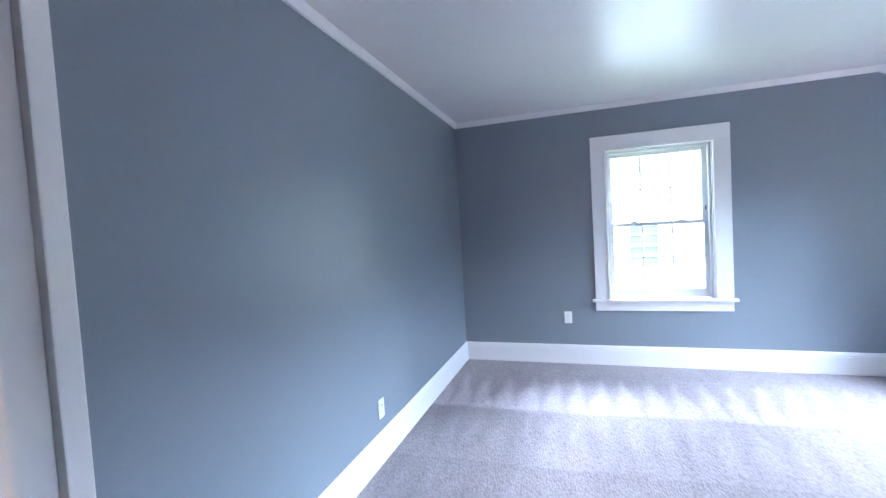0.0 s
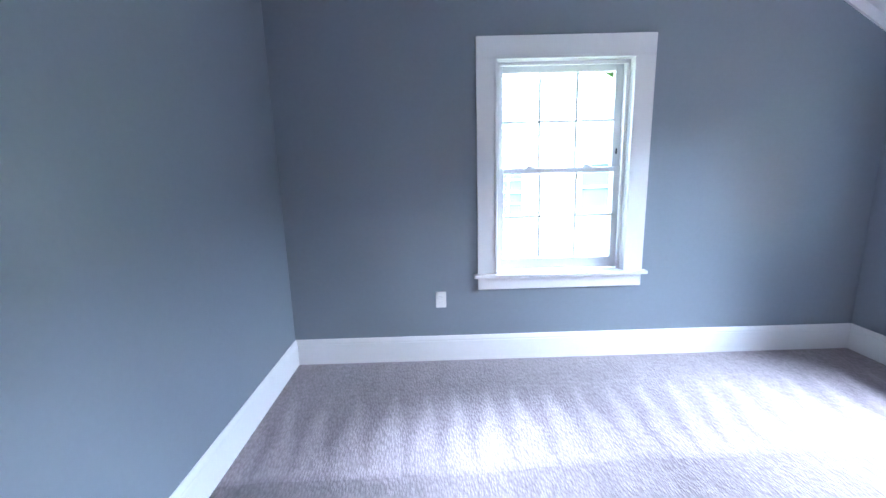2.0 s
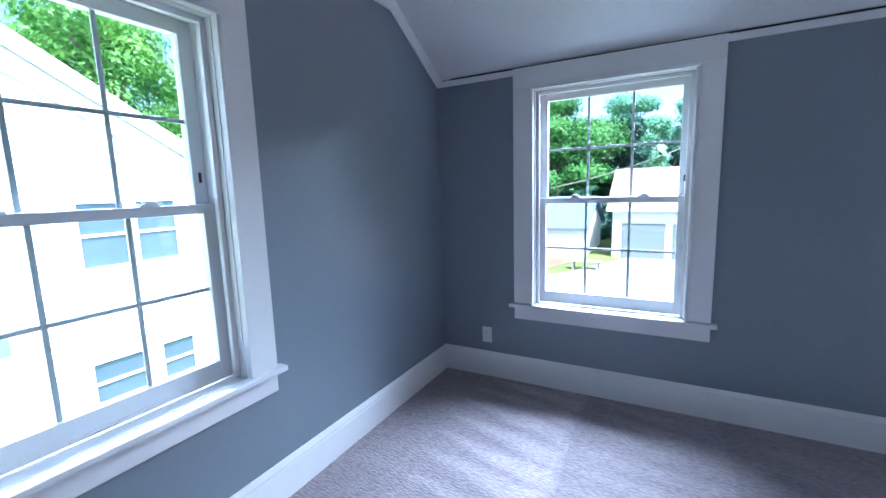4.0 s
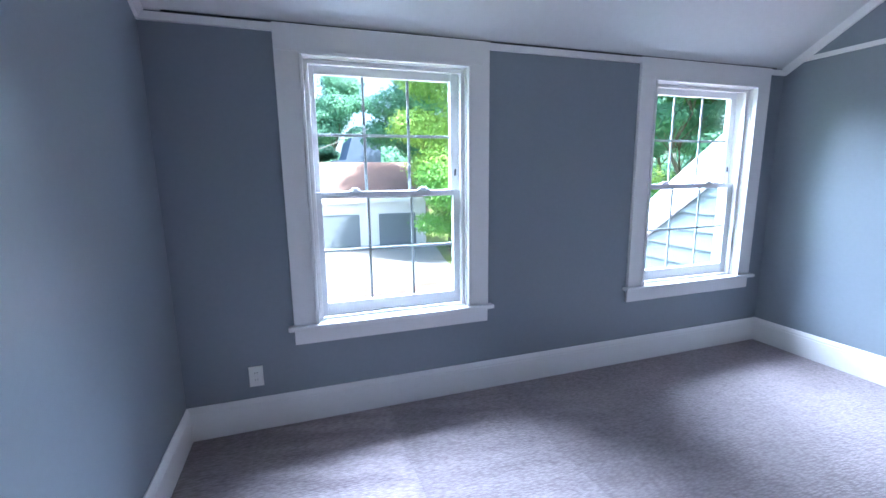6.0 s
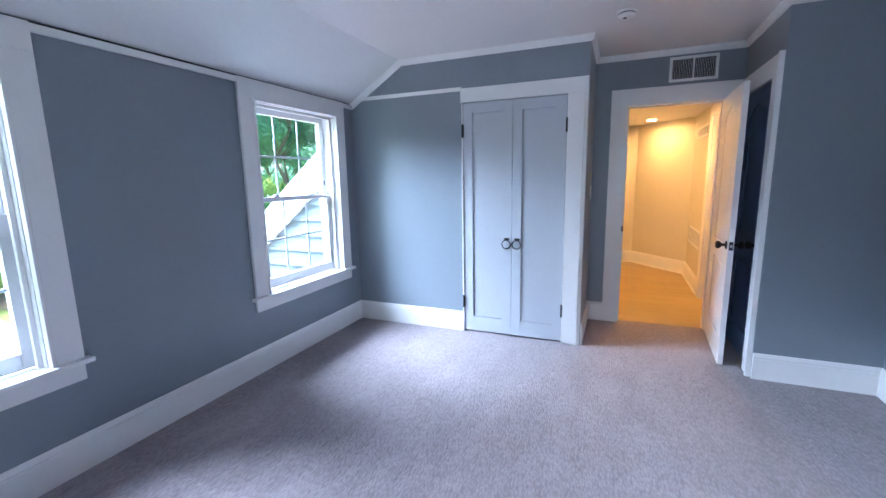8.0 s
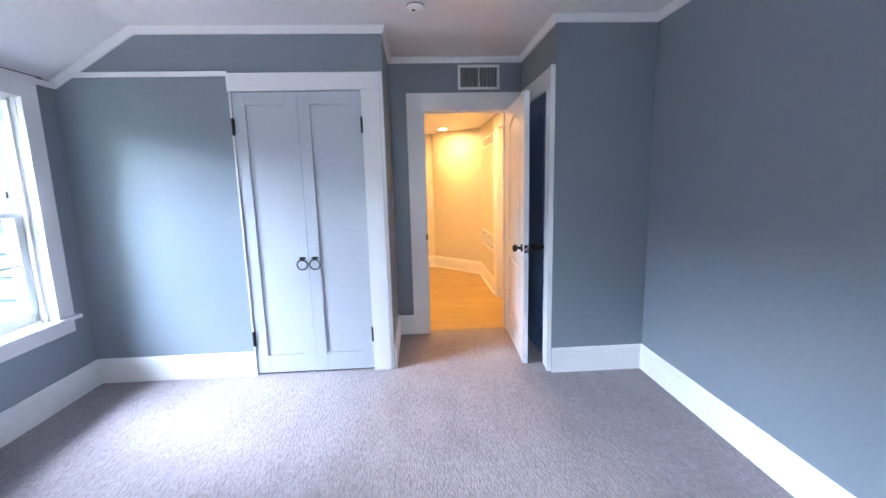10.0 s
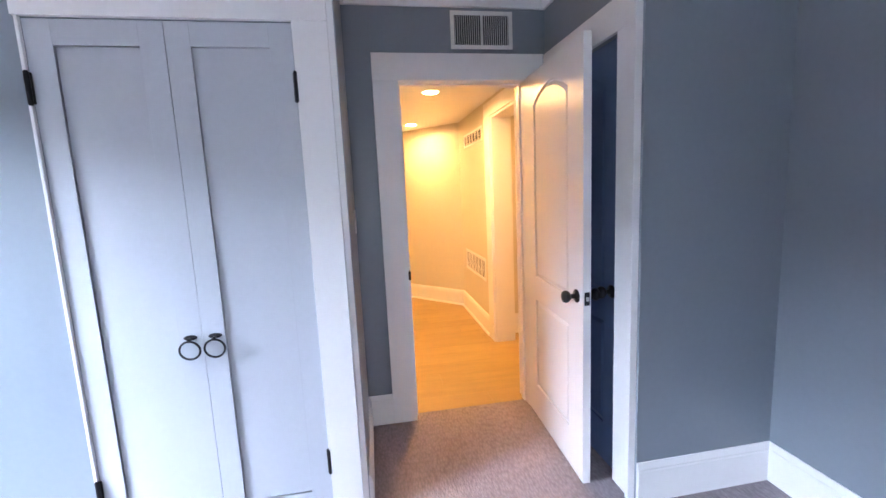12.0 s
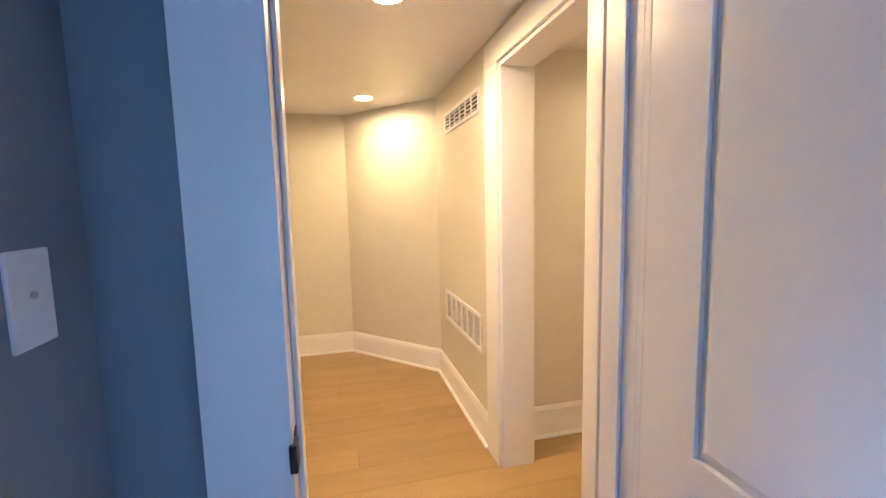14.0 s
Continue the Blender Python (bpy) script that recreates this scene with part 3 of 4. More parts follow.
casing("casing_side_closet", [
    ("side_casing", (XB, XB + 0.02, 0.0405, 0.158, 0, 2.035)),
    ("back_band", (XB, XB + 0.032, 0.158, 0.182, 0, 2.173)),
    ("head_casing", (XB, XB + 0.02, YD + 0.0205, 0.1575, 2.0355, 2.172)),
    ("side_casing", (XB, XB + 0.02, YD + 0.0205, -0.6655, 0, 2.035)),
    ("side_jamb", (XB - 0.12, XB - 0.0005, 0.0355, 0.0395, 0, 2.034)),
])

# closet doors
closet = thing("casing_closet", "wide flat white casing round the closet doors", "door casing", kind="structure")
part("side_casing", boxes((1.877, CX0 - 0.001, 0, 0.022, 0, CZ + 0.001), bevel=0.002), M_TRIM, closet)
part("corner_board", boxes((1.853, 1.8765, 0.0, 0.012, 0, 2.18), bevel=0.002), M_TRIM, closet)
part("head_casing", boxes((1.877, 2.903, 0, 0.022, CZ + 0.0015, 2.176), bevel=0.002), M_TRIM, closet)
part("edge_strip", boxes((CX1 + 0.001, CX1 + 0.0115, 0, 0.016, 0, CZ + 0.001), bevel=0.002), M_TRIM, closet)
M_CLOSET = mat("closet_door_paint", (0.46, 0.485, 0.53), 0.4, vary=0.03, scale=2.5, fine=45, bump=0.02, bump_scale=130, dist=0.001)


def closet_leaf(name, x0, x1, hinge_x, ring_x, label):
    d = thing(name, label, "door", pose(0, 0, 0), kind="structure")
    bm = bmesh.new()
    z0, z1 = 0.016, CZ - 0.004
    a, b, c, e = x0 + 0.083, x1 - 0.083, 0.152, 1.967
    box(bm, x0, x1, -0.030, -0.008, z0, z1)
    for q in ((x0, a, z0, z1), (b, x1, z0, z1), (a, b, z0, c), (a, b, e, z1)):
        box(bm, q[0], q[1], -0.008, 0.004, q[2], q[3], bevel=0.0012)
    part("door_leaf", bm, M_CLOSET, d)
    mo = bmesh.new()
    P = [(0, 0), (0.016, 0), (0.012, 0.004), (0.006, 0.008), (0, 0.009)]
    for p, q in (((a, c), (b, c)), ((b, c), (b, e)), ((b, e), (a, e)), ((a, e), (a, c))):
        sweep(mo, P, (p[0], -0.008, p[1]), (q[0], -0.008, q[1]), up=(0, 1, 0))
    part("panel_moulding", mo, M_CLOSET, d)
    for z in (1.823, 0.29):
        hinge(d, hinge_x, 0.016, z, 0.105, 0.0085, 0.011)
    r = part("ring_pull_plate", bmesh.new(), M_BLACK, d)
    bm = bmesh.new()
    lathe(bm, [(0.024, 0), (0.024, 0.004), (0.019, 0.007), (0.001, 0.008)], Matrix.Translation((ring_x, 0.004, 0.887)) @ pose(0, 0, 0, -90) @ Matrix.Diagonal((1.05, 0.42, 1, 1)), 24)
    lathe(bm, [(0.006, 0), (0.006, 0.022), (0.008, 0.026), (0.002, 0.030)], Matrix.Translation((ring_x, 0.004, 0.882)) @ pose(0, 0, 0, -90), 12)
    bm.to_mesh(r.data)
    bm.free()
    bm = bmesh.new()
    torus(bm, Matrix.Translation((ring_x, 0.026, 0.842)) @ pose(0, 0, 0, 84), 0.037, 0.0042)
    part("ring_pull", bm, M_BLACK, d, "black iron ring pull")
    return d


MID = (CX0 + CX1) / 2
closet_leaf("door_3", MID + 0.0008, CX1 - 0.002, CX1 + 0.002, 2.489, "pale grey single-panel closet door with black ring pull")
closet_leaf("door_4", CX0 + 0.002, MID - 0.0008, CX0 - 0.001, 2.399, "pale grey single-panel closet door with black ring pull")


# ---- plates, vents, detector ----
def outlet(m, label):
    o = thing("outlet", label, "power outlet", m, group="wall outlets")
    part("cover_plate", boxes((-0.036, 0.036, -0.006, -0.0003, -0.058, 0.058), bevel=0.0025), M_PLATE, o)
    for z in (-0.020, 0.020):
        f = part("socket", boxes((-0.017, 0.017, -0.0085, -0.006, z - 0.015, z + 0.015), bevel=0.001), M_PLATE, o)
        for x in (-0.006, 0.006):
            part("slot", boxes((x - 0.001, x + 0.001, -0.0089, -0.0084, z - 0.003, z + 0.006)), M_SLOT, f)
    return o


outlet(pose(1.052, YN, 0.456), "white duplex outlet on the gable wall beside the window")
outlet(pose(XE, 3.82, 0.312, 0, 0, -90), "white duplex outlet above the baseboard near the corner")
outlet(pose(0, 2.156, 0.321, 0, 0, 90), "white duplex outlet low on the long bare wall")

sw = thing("light_switch", "white switch plate on the grey nook wall by the doorway", "light switch", pose(XN, -0.592, 1.266, 0, 0, -90))
part("cover_plate", boxes((-0.040, 0.040, -0.006, -0.0003, -0.063, 0.063), bevel=0.0025), M_PLATE, sw)
bm = bmesh.new()
lathe(bm, [(0.005, 0), (0.005, 0.003), (0.003, 0.005)], Matrix.Translation((0, -0.006, 0.004)) @ pose(0, 0, 0, 90), 14)
part("button", bm, M_STEEL, sw)

det = thing("smoke_detector", "round white smoke detector on the ceiling", "smoke detector", pose(1.61, 0.37, ZC))
bm = bmesh.new()
lathe(bm, [(0.062, 0), (0.064, -0.006), (0.058, -0.010)], Matrix.Identity(4), 32)
part("base_ring", bm, M_PLATE, det)
bm = bmesh.new()
lathe(bm, [(0.052, -0.010), (0.053, -0.028), (0.046, -0.036), (0.018, -0.041)], Matrix.Identity(4), 32)
part("body", bm, M_PLATE, det)
bm = bmesh.new()
lathe(bm, [(0.0535, -0.014), (0.0538, -0.018)], Matrix.Identity(4), 32)
part("vent_slot", bm, M_SLOT, det)
bm = bmesh.new()
lathe(bm, [(0.012, -0.041), (0.011, -0.044)], Matrix.Translation((0.012, 0.008, 0)), 16)
part("test_button", bm, M_SLOT, det)


def register(name, m, w, h, bays, label, fins=8, split=False):
    """A wall grille, x along the wall, y outwards from its face towards -y, z up, centred."""
    g = thing(name, label, "air vent", m)
    b = 0.022
    # near-black sheet on the wall stands in for the shade between the fins
    part("backing", boxes((-w / 2 + b, w / 2 - b, -0.002, -0.0005, -h / 2 + b, h / 2 - b)), M_DUCT, g, "dark backing sheet in place of the shade inside the duct")
    part("frame", boxes((-w / 2, w / 2, -0.010, -0.0006, h / 2 - b, h / 2), (-w / 2, w / 2, -0.010, -0.0006, -h / 2, -h / 2 + b),
                        (-w / 2, -w / 2 + b, -0.010, -0.0006, -h / 2 + b, h / 2 - b), (w / 2 - b, w / 2, -0.010, -0.0006, -h / 2 + b, h / 2 - b), bevel=0.002), M_PLATE, g)
    iw, ih = w - 2 * b, h - 2 * b
    for i in range(1, bays):
        x = -iw / 2 + iw * i / bays
        part("mullion", boxes((x - 0.006, x + 0.006, -0.009, -0.0021, -ih / 2, ih / 2)), M_PLATE, g)
    for i in range(bays):
        x0 = -iw / 2 + iw * i / bays
        for j in range(fins):
            if split:
                x = x0 + iw / bays * (j + 0.5) / fins
                part("fin", boxes((x - 0.0008, x + 0.0008, -0.0085, -0.0022, -ih / 2, ih / 2)), M_PLATE, g)
            elif i == 0:
                z = -ih / 2 + ih * (j + 0.5) / fins
                part("fin", boxes((-iw / 2, iw / 2, -0.0062, -0.0040, z - 0.0024, z + 0.0024)), M_PLATE, g)
    return g


register("air_register", pose(1.068, YD, 2.307, 0, 0, 180), 0.364, 0.204, 2, "white metal air register above the doorway", 13, True)
register("hall_grille", pose(XB, -2.54, 1.928, 0, 0, 90), 0.745, 0.138, 6, "white return grille high on the hall wall", 4)
register("hall_grille", pose(XB, -2.575, 0.622, 0, 0, 90), 0.81, 0.225, 6, "white return grille low on the hall wall", 16)

# ---- hall ----
HY = YD - 0.13
wall_y("wall_hall_north", HY - 0.012, HY, XB, 2.5, 0, ZH, [(DX0 - 0.02, DX1 + 0.02, 0, DZ + 0.02)], M_HALL, "cream painted hall side of the doorway wall")
wall_x("wall_hall_west", XB - 0.16, XB, -3.2, HY, 0, ZH, [(-1.885, -1.13, 0, 2.03)], M_HALL, "cream painted hall wall with an opening and two grilles")
bm = bmesh.new()
prism(bm, [(XB, -3.2), (1.365, -3.935), (1.365, -4.1), (XB - 0.16, -4.1), (XB - 0.16, -3.2)], "z", 0, ZH)
solid("wall_hall_angled", bm, M_HALL, "cream painted angled hall wall lit by a downlight", "wall")
wall_y("wall_hall_south", -4.1, -3.935, 1.365, 2.66, 0, ZH, [], M_HALL, "cream painted end wall of the hall")
wall_x("wall_hall_east", 2.5, 2.66, -3.935, HY, 0, ZH, [], M_HALL, "cream painted hall wall")
wall_y("wall_side_room", -2.25, -2.09, -1.4, XB - 0.16, 0, ZH, [], M_HALL, "cream painted wall seen through the hall opening")
wall_x("wall_side_room_west", -1.52, -1.4, -2.25, -0.9, 0, ZH, [], M_HALL, "cream painted wall")
wall_y("wall_side_room_north", -1.0, -0.9, -1.4, XB - 0.16, 0, ZH, [], M_HALL, "cream painted wall")
solid("hall_ceiling", boxes((-1.52, 2.66, -4.1, HY, ZH, ZH + 0.1)), M_CEIL, "white painted hall ceiling", "ceiling")
solid("hall_subfloor", boxes((-1.52, 2.66, -4.1, YD - 0.0655, -0.12, -0.012)), M_SLOT, "dark base under the hall planks", "floor")
R = math.hypot(1.365 - XB, 0.735)
k = math.tan(radians(22.5)) 
base("baseboard_hall", [((XB, -2.05), (XB, -3.2), 0, 0.41), ((XB, -3.2), (1.365, -3.935), 0.41, 0.41), ((1.365, -3.935), (2.5, -3.935), 0.41, 1), ((2.5, -3.935), (2.5, HY - 0.012), 1, 1),
                        ((2.5, HY - 0.012), (DX1 + 0.122, HY - 0.012), 1, 0), ((-1.4, -2.09), (XB - 0.16, -2.09), 1, 0)], label="white baseboard with shoe moulding along the hall", shoe=True)
casing("casing_hall_opening", [
    ("side_jamb", (XB - 0.165, XB + 0.003, -1.885, -1.866, 0, 2.03)),
    ("side_jamb", (XB - 0.165, XB + 0.003, -1.149, -1.13, 0, 2.03)),
    ("head_jamb", (XB - 0.165, XB + 0.003, -1.8655, -1.1495, 2.011, 2.03)),
    ("side_casing", (XB, XB + 0.02, -2.05, -1.8855, 0, 2.031)),
    ("side_casing", (XB, XB + 0.02, -1.1295, -1.02, 0, 2.031)),
    ("head_casing", (XB, XB + 0.02, -2.05, -1.02, 2.0315, 2.15)),
    ("back_casing", (XB - 0.18, XB - 0.1655, -2.02, -1.88, 0, 2.03)),
])

# the third downlight is unseen, added to brighten the side room
for x, y, share in ((1.232, -1.68, 1.15), (1.226, -3.29, 0.55), (-0.45, -1.5, 0.5)):
    d = thing("downlight", "round recessed warm downlight glowing in the hall ceiling", "ceiling light", pose(x, y, ZH), group="hall downlights")
    bm = bmesh.new()
    torus(bm, Matrix.Translation((0, 0, -0.002)) @ Matrix.Diagonal((1, 1, 0.5, 1)), 0.068, 0.008)
    part("trim_ring", bm, M_PLATE, d)
    bm = bmesh.new()
    lathe(bm, [(0.062, -0.0035), (0.060, -0.005)], Matrix.Identity(4), 32)
    part("lens", bm, M_LAMP, d, "glowing frosted lens")
    ld = bpy.data.lights.new("downlight_lamp", 'AREA')
    ld.shape, ld.size, ld.energy, ld.color, ld.spread = 'DISK', 0.12, HALL_W * share, (1.0, 0.48, 0.13), radians(165)
    lo = new("downlight_lamp", ld)
    lo.matrix_world = pose(x, y, ZH - 0.008)


# ---- outside ----
M_LEAF = leaf_mat("leaf_green", (0.035, 0.14, 0.045), (0.15, 0.38, 0.08))
M_LEAFY = leaf_mat("leaf_yellow_green", (0.20, 0.40, 0.07), (0.55, 0.70, 0.16))
M_LEAFG = leaf_mat("leaf_fresh_green", (0.07, 0.24, 0.05), (0.30, 0.56, 0.12))
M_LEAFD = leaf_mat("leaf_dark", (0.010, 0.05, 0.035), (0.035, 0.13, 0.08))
# paler, bluer leaf: distance haze put into the colour
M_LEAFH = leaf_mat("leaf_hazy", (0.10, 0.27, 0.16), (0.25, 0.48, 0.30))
M_LEAFR = leaf_mat("leaf_red", (0.25, 0.03, 0.03), (0.40, 0.09, 0.06))

M_SOIL = mat("dry_soil", (0.16, 0.115, 0.07), 0.95, vary=0.25, scale=0.8, fine=8, bump=0.08, bump_scale=30, dist=0.02)


def foliage(name, blobs, count, size, material, parent, seed):
    """Many small leaf blades on the shells of round clumps, as one mesh."""
    rng = np.random.default_rng(seed)
    B = np.array(blobs, dtype=float)
    wts = B[:, 3] ** 2
    pick = B[rng.choice(len(B), count, p=wts / wts.sum())]
    d = rng.normal(size=(count, 3))
    d /= np.linalg.norm(d, axis=1)[:, None]
    rad = rng.uniform(0.25, 1.0, count)[:, None] ** 0.35 * (1 + 0.13 * rng.normal(size=(count, 1)))
    c = pick[:, :3] + d * rad * pick[:, [3, 3, 4]]
    n = 1.1 * d + 0.45 * rng.normal(size=(count, 3)) + np.array((0, 0, 0.4))
    n /= np.linalg.norm(n, axis=1)[:, None]
    a = np.cross(n, rng.normal(size=(count, 3)))
    a /= np.linalg.norm(a, axis=1)[:, None]
    b = np.cross(n, a)
    s = (size * rng.uniform(0.5, 1.25, count))[:, None]
    V = np.stack([c - a * s, c + b * s * 0.55 - a * 0.15 * s, c + a * s, c - b * s * 0.55 + a * 0.15 * s], axis=1).reshape(-1, 3)
    me = bpy.data.meshes.new(name)
    me.from_pydata(V.tolist(), [], np.arange(count * 4).reshape(-1, 4).tolist())
    me.materials.append(material)
    ob = new(name, me)
    ob.parent = parent
    ob["kind"] = "stuff"
    return ob


G = -3.0
solid("ground", boxes((-400, 500, -400, 400, G - 0.5, G)), M_GRASS, "patchy summer lawn stretching away", "ground")
solid("lower_storey", boxes((-0.16, XE + WT, -4.1, YN + WT, G, -0.14)), M_SIDING, "white clad lower storey of the house", "wall")
bm = bmesh.new()
prism(bm, [(9.5, -4.6), (9.5, 8.5), (14, 9.6), (20, 9.3), (22.2, 7.3), (26.8, 5.2), (27.9, 5.0), (27.9, -4.3), (26, -4.1), (22, -3.35), (19.2, -2.95), (18.2, -3.5), (16.5, -4.4)], "z", G, G + 0.03)
solid("driveway", bm, M_CONC, "pale sunlit concrete driveway", "driveway")
bm = bmesh.new()
prism(bm, [(16.3, -9), (16.4, 0.2), (17.0, 2.6), (17.9, 3.2), (18.3, 1.6), (17.9, -0.2), (17.6, -2.3), (17.6, -9)], "z", G, G + 0.05)
solid("brick_edging", bm, M_BRICK, "reddish brick strip along the driveway", "paving")


def clapboards(bm, xa, xb, y, z0, z1, course, clip=None, lap=0.014):
    z = z0
    while z < z1:
        zt = min(z + course, z1)
        a, b = (xa, xb) if clip is None else clip(z, xa, xb)
        if b - a > 0.05:
            prism(bm, [(y + 0.0, z), (y - lap * 1.6, z), (y - lap * 0.4, zt), (y + 0.0, zt)], "x", a, b)
        z += course


def far_window(parent, m, w, h, label=""):
    win = part("window", bmesh.new(), M_TRIM, parent, label)
    win.matrix_local = m
    bm = boxes((-w / 2 - 0.07, w / 2 + 0.07, -0.05, 0.0, h / 2, h / 2 + 0.09), (-w / 2 - 0.09, w / 2 + 0.09, -0.07, 0.0, -h / 2 - 0.06, -h / 2),
               (-w / 2 - 0.07, -w / 2, -0.05, 0, -h / 2, h / 2), (w / 2, w / 2 + 0.07, -0.05, 0, -h / 2, h / 2), (-w / 2, w / 2, -0.035, 0, -0.02, 0.02))
    bm.to_mesh(win.data)
    bm.free()
    part("pane", boxes((-w / 2, w / 2, -0.012, -0.002, -h / 2, h / 2)), M_DARKWIN, win)
    return win


# neighbour to the north: a white clapboard gable
nh = thing("neighbour_house", "white clapboard house with a gable facing the window", "house")
GX, GZ, GS = 0.4, 5.25, 0.60
gable = lambda z, a, b: (max(a, GX - max(0, GZ - 0.30 - z) / GS), min(b, GX + max(0, GZ - 0.30 - z) / GS))
bm = bmesh.new()
prism(bm, [(-7, G), (7.2, G), (7.2, GZ - 0.25 - 6.8 * GS), (GX, GZ - 0.25), (-7, GZ - 0.25 - 7.4 * GS)], "y", 10.03, 19)
part("wall", bm, M_SIDING, nh)
bm = bmesh.new()
clapboards(bm, -7, 7.2, 10.03, G + 0.3, GZ - 0.3, 0.21, gable, 0.022)
part("clapboards", bm, M_SIDING, nh, "white clapboards")["kind"] = "stuff"
for s in (1, -1):
    bm = bmesh.new()
    e = 7.3 * s
    prism(bm, [(GX, GZ), (GX + e, GZ - 7.3 * GS), (GX + e, GZ - 7.3 * GS + 0.12), (GX, GZ + 0.12)], "y", 9.90, 19.3)
    # roof takes the white siding material: bright sunlight painted into the colour
    part("roof", bm, M_SIDING, nh, "roof slope in siding white, the sun's glare put into its colour")
    bm = bmesh.new()
    prism(bm, [(GX, GZ - 0.42), (GX + e, GZ - 0.42 - 7.3 * GS), (GX + e, GZ - 7.3 * GS - 0.12), (GX, GZ - 0.12)], "y", 9.93, 10.0)
    part("frieze_board", bm, M_SIDING, nh)
    bm = bmesh.new()
    prism(bm, [(GX, GZ - 0.12), (GX + e, GZ - 0.12 - 7.3 * GS), (GX + e, GZ - 7.3 * GS + 0.13), (GX, GZ + 0.13)], "y", 9.86, 9.90)
    part("rake_board", bm, M_SIDING, nh)
    bm = bmesh.new()
    prism(bm, [(GX, GZ + 0.2), (GX + e, GZ + 0.2 - 7.3 * GS), (GX + e, GZ - 7.3 * GS + 0.62), (GX, GZ + 0.62)], "y", 12.2, 19.3)
    part("upper_roof", bm, M_SIDING, nh, "higher gable roof set back behind")
left = far_window(nh, pose(2.50, 9.97, 0.80), 0.56, 0.95)
for zz in (-0.24, 0.24):
    part("muntin", boxes((-0.28, 0.28, -0.03, -0.0125, zz - 0.012, zz + 0.012)), M_SIDING, left)
part("muntin", boxes((-0.012, 0.012, -0.03, -0.0125, -0.47, 0.47)), M_SIDING, left)
far_window(nh, pose(4.28, 9.97, 0.86), 0.58, 0.92)
far_window(nh, pose(5.02, 9.97, 0.86), 0.58, 0.92)
part("belt_board", boxes((3.7, 5.7, 9.93, 9.99, 0.13, 0.2)), M_SIDING, nh)
far_window(nh, pose(4.25, 9.97, -1.32), 0.66, 0.62)
far_window(nh, pose(5.12, 9.97, -1.32), 0.5, 0.62)
far_window(nh, pose(2.45, 9.97, -1.45), 0.5, 0.5)
part("downspout", boxes((3.17, 3.24, 9.90, 9.98, -1.6, 0.9), bevel=0.01), M_SIDING, nh)
part("meter_box", boxes((3.10, 3.36, 9.82, 9.98, -1.25, -0.92), bevel=0.02), M_SIDING, nh)
part("gable_vent", boxes(*[(2.1, 2.56, 9.95, 9.99, 2.10 + i * 0.1, 2.15 + i * 0.1) for i in range(8)]), M_GDOOR, nh, "louvred attic vent")
part("vent_frame", boxes((2.05, 2.62, 9.96, 9.985, 2.02, 2.09), (2.05, 2.62, 9.96, 9.985, 2.88, 2.95), (2.561, 2.62, 9.96, 9.985, 2.0905, 2.8795)), M_SIDING, nh)
part("wall_unit", boxes((2.74, 3.06, 9.72, 10.0, -0.5, -0.27), bevel=0.01), M_ROOFGREY, nh, "small grey wall-mounted unit")

# garage across the driveway
gar = thing("garage", "long white garage with grey doors and a red-brown roof", "garage")
part("wall", boxes((28.0, 35.0, -4.05, 5.75, G, -0.10)), M_SIDING, gar)
bm = bmesh.new()
prism(bm, [(27.6, -0.16), (31.5, 2.12), (35.4, -0.16), (35.4, 0.0), (31.5, 2.3), (27.6, 0.0)], "y", -4.35, 6.05)
part("roof", bm, M_ROOFRED, gar, "red-brown shingled roof")
part("fascia", boxes((27.55, 27.6, -4.35, 6.05, -0.24, 0.02)), M_SIDING, gar)
for s in (-4.05, 5.65):
    bm = bmesh.new()
    prism(bm, [(28, -0.1), (35, -0.1), (31.5, 1.95)], "y", s, s + 0.1)
    part("gable_end", bm, M_SIDING, gar)
for y0, y1 in ((-3.35, -0.98), (0.22, 2.55), (2.95, 5.2)):
    d = part("garage_door", boxes((27.93, 27.99, y0, y1, G + 0.02, -0.98)), M_GDOOR, gar, "grey sectional overhead door")
    for i in range(4):
        part("door_panel", boxes((27.905, 27.93, y0 + 0.01, y1 - 0.01, G + 0.03 + i * 0.5, G + 0.515 + i * 0.5), bevel=0.008), M_GDOOR, d)
lan = thing("garage_lantern", "small pale lantern on the white garage wall between the doors", "outdoor lamp")
part("lantern_body", boxes((27.86, 28.0, -0.45, -0.31, -1.12, -0.88), bevel=0.02), M_PLATE, lan)
part("lantern_cap", boxes((27.84, 28.0, -0.48, -0.28, -0.88, -0.85), bevel=0.01), M_STEEL, lan)

shed = thing("shed", "low white outbuilding with a blue-grey roof", "shed")
part("wall", boxes((27.0, 33.6, 7.2, 16.5, G, -1.2)), M_SIDING, shed)
bm = bmesh.new()
prism(bm, [(27.0, -1.2), (33.6, -1.2), (30.3, 0.42)], "y", 7.2, 7.3)
part("gable_end", bm, M_SIDING, shed)
bm = bmesh.new()
prism(bm, [(26.7, -1.32), (30.3, 0.44), (33.9, -1.32), (33.9, -1.18), (30.3, 0.60), (26.7, -1.18)], "y", 6.9, 16.8)
part("roof", bm, M_ROOFGREY, shed, "blue-grey roof")

